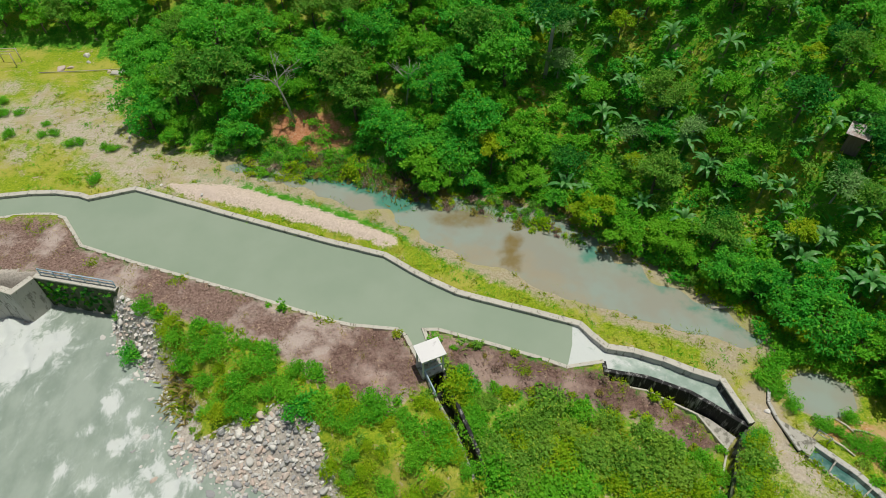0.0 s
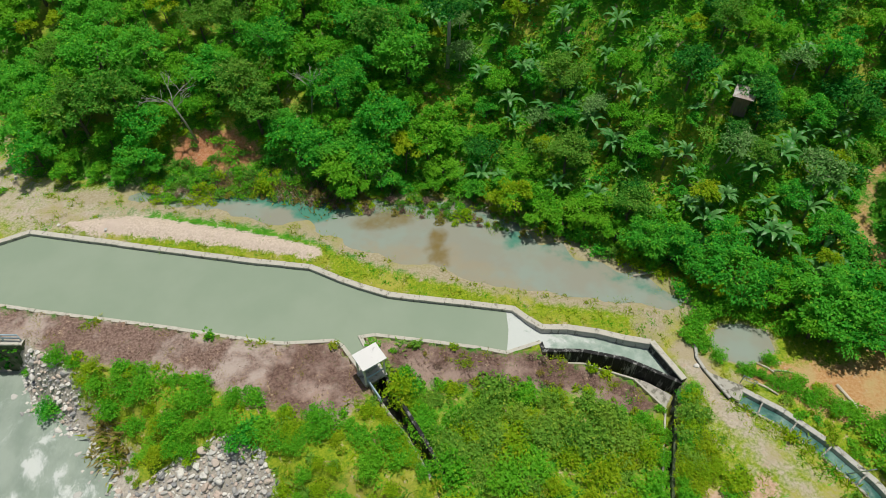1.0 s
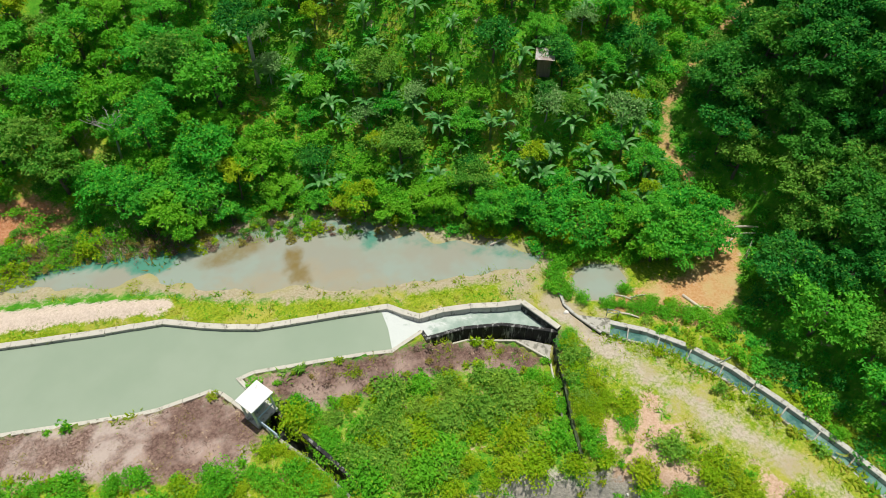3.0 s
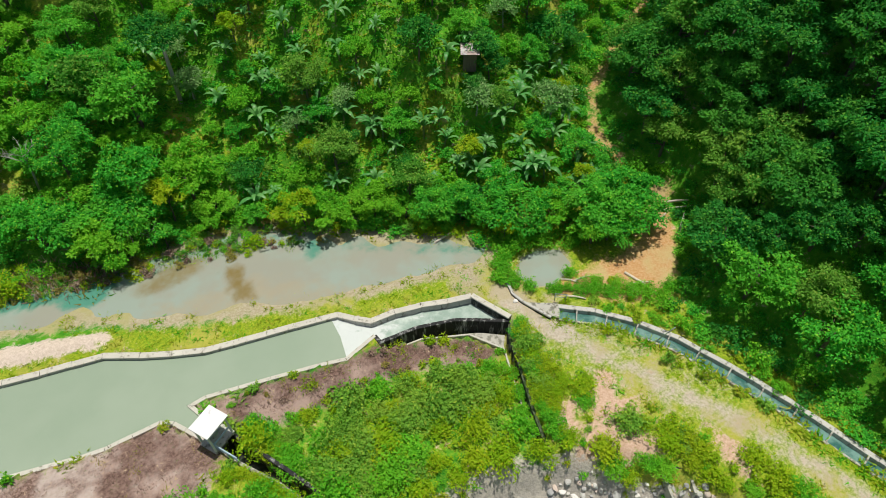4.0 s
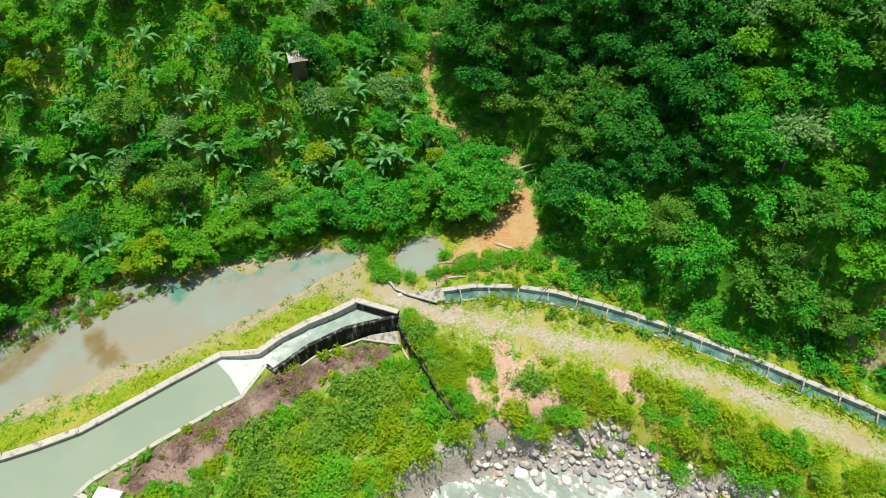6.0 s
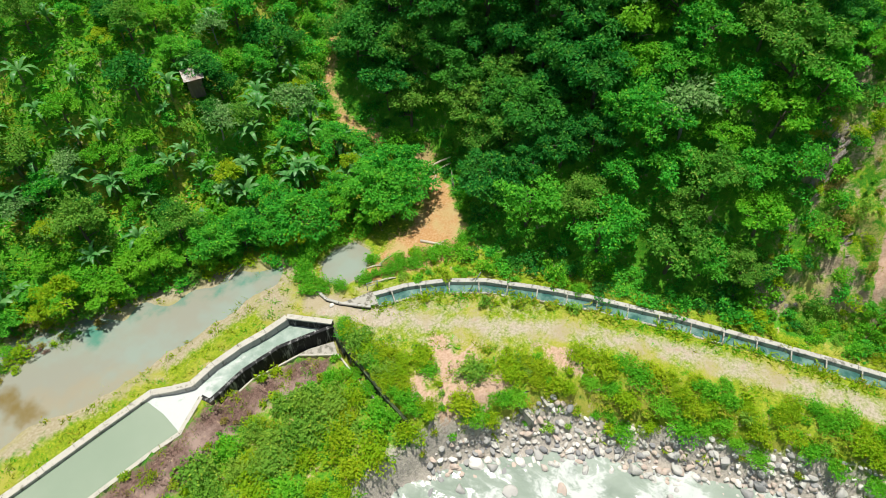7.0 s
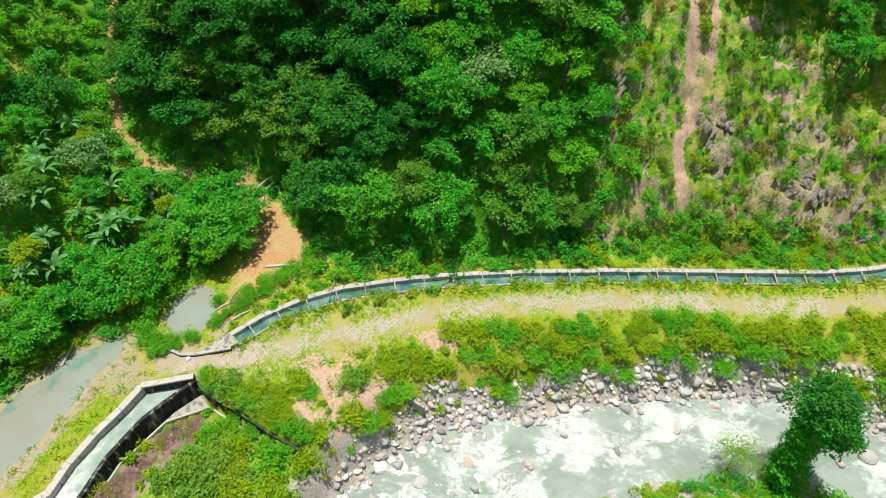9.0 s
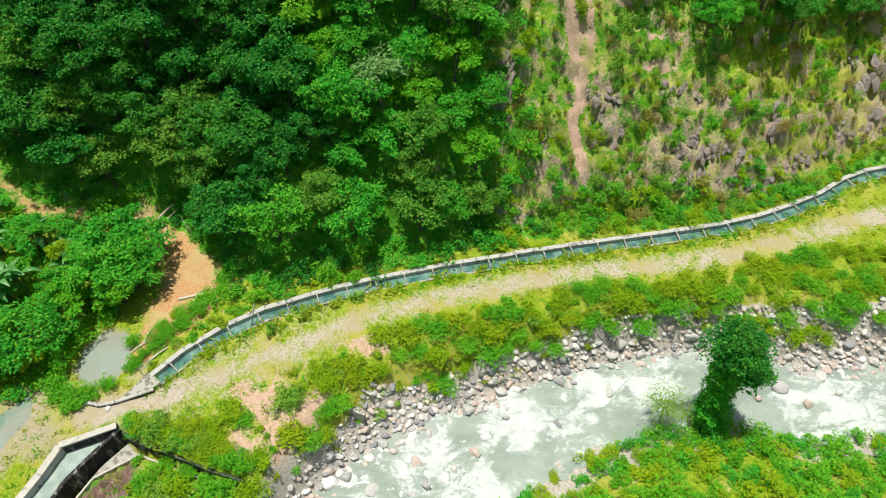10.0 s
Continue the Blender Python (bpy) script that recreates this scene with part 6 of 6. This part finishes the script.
# ---- big leaves: banana plants ----
def banana_leaf(seed):
    r = np.random.RandomState(seed)
    n, verts, faces = 9, [], []
    for k in range(n + 1):
        t = k / n
        x = 2.1 * (t ** 0.95)
        z = 0.95 * math.sin(t * 1.9) - 0.75 * t ** 3
        w = 0.22 * math.sin(math.pi * min(1, 0.06 + t * 0.93)) ** 0.6 + 0.015
        verts += [(x * 0.9, -w * (1 + 0.12 * r.normal()), z - w * 0.35), (x * 0.9, 0, z), (x * 0.9, w * (1 + 0.12 * r.normal()), z - w * 0.35)]
    for k in range(n):
        a = 3 * k
        faces += [(a, a + 1, a + 4, a + 3), (a + 1, a + 2, a + 5, a + 4)]
    return mesh_of("leaf", verts, faces, LEAF_BANANA, True)


BANANA_LEAVES = [banana_leaf(s) for s in (1, 2, 3)]
STEM_GREEN = bark_material("banana_stem", (0.1, 0.16, 0.05), (0.26, 0.28, 0.12))
BANANA_STEM = mesh_of("stem", *tube([(0, 0, -0.3), (0.02, 0, 0.8), (0.04, 0.02, 1.7)], [0.14, 0.12, 0.08], 7), STEM_GREEN, True)
BR = random.Random(9)


def banana(x, y, size):
    z = float(ground_z(np.array([x]), np.array([y]))[0])
    root = empty("banana_plant", label="banana plant with large arching green leaves", category="banana plant", group="banana plants on the hillside")
    root.matrix_basis = pose(x, y, z, BR.uniform(-6, 6), BR.uniform(-6, 6), BR.uniform(0, 360)) @ Matrix.Diagonal((size, size, size, 1))
    part("stem", BANANA_STEM, root)
    n = BR.randint(8, 11)
    for k in range(n):
        o = part("leaf", BANANA_LEAVES[k % 3], root)
        s = BR.uniform(0.75, 1.1)
        o.matrix_basis = pose(0.04, 0.02, 1.6, 0, BR.uniform(-52, 8), k * 360 / n * 1.0 + BR.uniform(-18, 18)) @ Matrix.Diagonal((s, s, s, 1))


for x, y in ((22.4, 50.1), (19.4, 49.6), (24.5, 44.4), (25.4, 43.6), (30.0, 40.4), (30.5, 36.0), (33.4, 31.6), (30.3, 34.4), (32.2, 35.8), (12.2, 45.8), (22.6, 56.3), (26.7, 52.9), (15.1, 61.3), (44.3, 39.8), (34.2, 31.2), (39.4, 27.8), (40.1, 30.1), (34.5, 33.3), (18.1, 54.8), (19.2, 54.2), (41.0, 38.8), (29.2, 36.3), (28.6, 41.0), (35.2, 30.3), (10.5, 63.0), (21.6, 51.2), (37.2, 27.4), (34.6, 36.0), (27.2, 46.4), (38.4, 32.6), (16.4, 52.4), (25.8, 48.0), (32.6, 42.6), (36.8, 37.0), (41.4, 34.6), (23.0, 47.0), (14.2, 55.6), (28.4, 55.8)):
    banana(x, y, BR.uniform(0.75, 1.05))
for x, y in scatter(300, (12, 46, 28, 60), lambda x, y: (depth_in(x, y, TOE_L) > 2.5) & (depth_in(x, y, TOE_L) < 22) & (away(x, y, GULLY) > 2.0) & (waves(x, y, 9, 96) > -0.3), 3.4, 58)[:34]:
    banana(x, y, BR.uniform(0.55, 0.85))


# ---- hut among the trees ----
hx, hy = 34.4, 41.2
hz = float(ground_z(np.array([hx]), np.array([hy]))[0])
hut = empty("hut", (hx, hy, hz + 0.55), label="small hut with a rusted tin roof among trees", category="hut")
hut.rotation_euler = (0, 0, radians(-38))
for name, size, at, mat in (("wall", (1.3, 0.08, 2.0), (0, -0.5, 0.6), BARK), ("wall", (1.3, 0.08, 2.0), (0, 0.5, 0.6), BARK), ("wall", (0.08, 1.0, 2.0), (-0.6, 0, 0.6), BARK), ("wall", (0.08, 1.0, 2.0), (0.6, 0, 0.6), BARK)):
    bm = bmesh.new()
    box_bm(bm, size, at, 0, 0.01)
    part(name, bm_mesh(name, bm, mat), hut)
rv, rf = [], []
for k in range(25):
    y0 = -0.85 + k * 1.7 / 24
    for x0 in (-0.9, 0.9):
        rv.append((x0, y0, 1.75 + 0.18 * y0 + (0.03 if k % 2 else 0)))
for k in range(24):
    rf.append((2 * k, 2 * k + 1, 2 * k + 3, 2 * k + 2))
rm_ = bmesh.new()
vv = [rm_.verts.new(p) for p in rv]
ff = [rm_.faces.new([vv[i] for i in q]) for q in rf]
bmesh.ops.solidify(rm_, geom=ff, thickness=0.02)
part("roof", bm_mesh("roof", rm_, TIN), hut, "corrugated tin roof, part rusted")


plant("darkbush", 36.2, 40.2, 0.8, rng=BR)
plant("darkbush", 33.7, 39.7, 0.55, rng=BR)


# ---- bare trees, tall trunks and logs ----
def branch(r, a, d, length, radius, depth, out):
    mid = a + d * length * 0.5 + Vector((r.normal(0, 0.06), r.normal(0, 0.06), 0.03)) * length
    b = a + d * length
    out.append(tube([a, mid, b], [radius, radius * 0.75, radius * 0.5], 5))
    if depth:
        for _ in range(3 if depth > 1 else 4):
            q = a.lerp(b, r.uniform(0.45, 1.0))
            nd = (d + Vector((r.normal(0, 0.6), r.normal(0, 0.6), r.normal(0.1, 0.35)))).normalized()
            branch(r, q, nd, length * r.uniform(0.4, 0.65), radius * 0.5, depth - 1, out)


def bare_tree(x, y, height, seed, label, lean=(0, 0), radius=0.13, depth=3):
    r = np.random.RandomState(seed)
    z = float(ground_z(np.array([x]), np.array([y]))[0])
    root = empty("bare_tree", (x, y, z - 0.3), label=label, category="tree")
    top = Vector((lean[0], lean[1], height * 0.7))
    part("trunk", mesh_of("trunk", *tube([(0, 0, 0), top * 0.5 + Vector((0.1, 0, 0)), top], [radius, radius * 0.8, radius * 0.55], 7), BARK_PALE, True), root)
    for k in range(5):
        o = []
        a = k * 1.3 + r.uniform(0, 0.6)
        branch(r, top * r.uniform(0.75, 1.0), Vector((math.cos(a), math.sin(a), 0.9)).normalized(), height * 0.28, radius * 0.45, depth - 1, o)
        part("branch", mesh_of("branch", *joined(o), BARK_PALE, True), root)
    return root


bare_tree(-16.3, 56.6, 8.5, 1, "pale dead tree with a leaning trunk on red earth", (-1.2, -0.3))
bare_tree(-4.0, 57.0, 6.0, 2, "bare grey tree with spreading twigs", (0.4, 0.2))
bare_tree(0.6, 48.4, 4.0, 3, "small bare shrub tree beside the pond", (0.1, 0.1), 0.07)
bare_tree(-11.0, 70.0, 8.0, 4, "dry grey tree high on the slope", (0.3, 0), 0.12)
bare_tree(2.0, 47.6, 3.2, 5, "dead sapling at the pond edge", (0.3, 0), 0.05)
tall = empty("tall_tree", (11.1, 58.9, 5.4), label="tall tree with a bare pale trunk and dark crown", category="tree")
part("trunk", mesh_of("trunk", *tube([(0, 0, 0), (0.2, 0.2, 4), (0.3, 0.3, 8)], [0.24, 0.2, 0.16], 8), BARK_PALE, True), tall)
part("crown", mesh_of("crown", *crown(np.random.RandomState(3), 30, 50, 2.4, 0.5, 0.16, (2.2, 1.5, 8.4)), LEAF_DEEP), tall)


def log(points, radius, label, seed=0):
    o = new("fallen_log", mesh_of("fallen_log", *tube(points, [radius, radius * 0.85, radius * 0.6], 7), LOG_WOOD, True))
    return tagged(o, label, "log", "fallen logs")


for k, (a, b, rad) in enumerate((((34.6, 18.8), (34.9, 15.4), 0.1), ((34.0, 17.6), (35.6, 16.6), 0.06), ((43.9, 22.3), (45.6, 20.6), 0.09), ((43.2, 21.9), (45.5, 20.0), 0.07), ((42.6, 19.0), (44.8, 20.2), 0.09), ((42.4, 21.2), (44.2, 21.4), 0.06), ((30.4, 20.9), (31.8, 20.4), 0.06), ((29.6, 21.8), (30.4, 20.6), 0.07), ((23.3, 32.3), (25.6, 32.2), 0.09), ((28.4, 20.2), (29.6, 18.8), 0.07))):
    za, zb = (float(ground_z(np.array([p[0]]), np.array([p[1]]))[0]) for p in (a, b))
    za, zb = max(za, -0.2) + rad, max(zb, -0.2) + rad + (0.35 if k in (2, 3, 4) else 0.05)
    rad *= 1.4
    log([(*a, za), ((a[0] + b[0]) / 2 + 0.1, (a[1] + b[1]) / 2, (za + zb) / 2 + 0.05), (*b, zb)], rad, "bleached fallen log on the orange landslide" if k not in (8,) else "pale log lying in the shallow pond")
trunk_pond = empty("leaning_tree", (-2.0, 47.9, -0.3), label="slender pale-trunked tree leaning over the pond", category="tree")
part("trunk", mesh_of("trunk", *tube([(0, 0, 0), (-0.5, 0.3, 1.8), (-1.0, 0.8, 3.6)], [0.09, 0.075, 0.05], 6), BARK_PALE, True), trunk_pond)
part("crown", mesh_of("crown", *crown(np.random.RandomState(8), 26, 50, 2.0, 0.36, 0.18, (1.9, 1.5, 3.8)), LEAF_LIGHT), trunk_pond)

# ---- vine-clad tree on the far bank ----
vt = empty("vine_clad_tree", (19.3, -23.5, -4.2), label="vine-clad tree with a rounded crown on the river bank", category="tree")
VINE_LINE = [(0, 0, -0.5), (0.35, 0.2, 3.0), (0.8, 0.4, 6.2), (1.3, 0.5, 9.4)]
part("trunk", mesh_of("trunk", *tube(VINE_LINE, [0.4, 0.32, 0.24, 0.12], 8), BARK, True), vt)
vr = np.random.RandomState(17)
cv, cf = crown(vr, 105, 66, 2.6, 0.28, 0.17, (2.0, 2.4, 0.0), 0.12, 0.35)
low_v, low_f = crown(vr, 46, 56, 2.0, 0.28, 0.17, (1.25, 1.3, 0.0), 0.3)
cv = np.concatenate([cv + np.array([1.5, -0.5, 9.0]), low_v + np.array([0.6, -1.6, 7.3])])
part("crown", mesh_of("crown", cv, np.concatenate([cf, low_f + 3 * len(cf)]), LEAF_DEEP), vt)
pieces, nn = [[], []], 0
for k in range(34):
    t = k / 33
    v, f = crown(vr, 6, 44, 1.5, 0.26, 0.15, (1.05 - 0.2 * t, 0.5, 0.0), 0.3)
    mid = Vector(VINE_LINE[0]).lerp(Vector(VINE_LINE[-1]), t * 0.8)
    pieces[0].append(v + np.array([mid.x + vr.normal(0, 0.2), mid.y + vr.normal(0, 0.2), mid.z + 0.6]))
    pieces[1].append(f + nn)
    nn += len(v)
part("vines", mesh_of("vines", np.concatenate(pieces[0]), np.concatenate(pieces[1]), LEAF_MID), vt, "dark climbing vines round the trunk")
# a feathery bush before it
fb = empty("bush", (20.2, -20.2, -4.1), label="feathery light-green bush at the water's edge", category="bush")
part("stem", mesh_of("stem", *tube([(0, 0, -0.2), (0.1, 0.1, 1.2), (0.2, 0.1, 2.4)], [0.06, 0.05, 0.02], 5), BARK, True), fb)
part("crown", mesh_of("crown", *crown(np.random.RandomState(19), 60, 24, 2.2, 0.2, 0.08, (1.9, 2.1, 2.4), 0.2), LEAF_SAGE), fb)

cover("straw_clump", "straw-coloured tall grass on the river bank", TUFTS, [STRAW, STRAW, GRASS], [(-23.4 + 0.5 * (k % 6) + SR.uniform(-0.3, 0.3), 26.6 - 0.45 * (k // 6) - 0.3 * (k % 6) + SR.uniform(-0.3, 0.3) + 1.6) for k in range(42)], (1.4, 2.6), 99)
for x, y, q in ((-29.4, 48.4, 0.22), (-28.9, 48.1, 0.16), (-36.2, 60.5, 0.2), (-38.4, 58.8, 0.16), (-35.4, 56.4, 0.18), (-33.8, 57.2, 0.14), (-24.6, 46.6, 0.2), (24.6, 22.4, 0.25)):
    boulder(x, y, q, "small pale stone lying on open ground", "pale stones on open ground")
for x, y, q in ((-49.2, 71.0, 0.7), (-48.2, 71.3, 0.5), (-47.1, 74.1, 0.6), (-41.9, 69.9, 0.7), (-41.0, 70.2, 0.5), (-42.8, 70.3, 0.45), (-37.5, 64.9, 0.5), (-46.3, 72.6, 0.4)):
    boulder(x, y, q, "weathered dark-grey slab of stone in the grass", "grey slabs in the clearing", 0.62)
for x, y, q in ((-39.8, 61.1, 0.16), (-39.5, 59.6, 0.14), (-39.7, 60.4, 0.12), (-42.0, 61.3, 0.13), (-35.5, 56.7, 0.15), (-43.4, 63.6, 0.12), (-41.4, 63.4, 0.13), (-44.6, 63.5, 0.11), (-38.4, 62.4, 0.1)):
    boulder(x, y, q, "small pale stone lying on open ground", "pale stones on open ground")
for x, y, q in ((-46.0, 59.1, 0.8), (-44.3, 57.3, 0.9), (-45.5, 56.9, 0.9), (-41.6, 55.2, 1.1), (-40.6, 55.6, 0.9), (-49.2, 57.1, 1.1), (-36.7, 54.4, 1.0), (-37.6, 54.7, 0.8), (-36.7, 49.0, 1.2), (-53.3, 63.4, 1.2), (-51.9, 61.1, 1.2), (-50.2, 61.4, 0.9), (-39.6, 73.8, 1.2), (-42.4, 73.6, 1.0)):
    shrub("light", x, y, q)
fallen = new("fallen_pole", mesh_of("fallen_pole", *tube([(-51.6, 69.9, 0.16), (-46.0, 70.2, 0.2), (-40.6, 70.8, 0.16)], [0.06, 0.055, 0.045], 7), BARK_PALE, True))
tagged(fallen, "long pale pole lying across the grassy clearing", "pole")
stand_z = float(ground_z(np.array([-56.4]), np.array([72.2]))[0])
rack = empty("wooden_rack", (-56.4, 72.2, stand_z), label="weathered timber rack at the edge of the clearing", category="rack")
for px_ in (-1.2, 1.2):
    for py_ in (-0.7, 0.7):
        bar(rack, "post", (px_, py_, -0.3), (px_, py_, 2.0), 0.07, LOG_WOOD)
for py_ in (-0.7, 0.0, 0.7):
    bar(rack, "rail", (-1.4, py_, 1.9), (1.4, py_, 1.9), 0.05, LOG_WOOD)
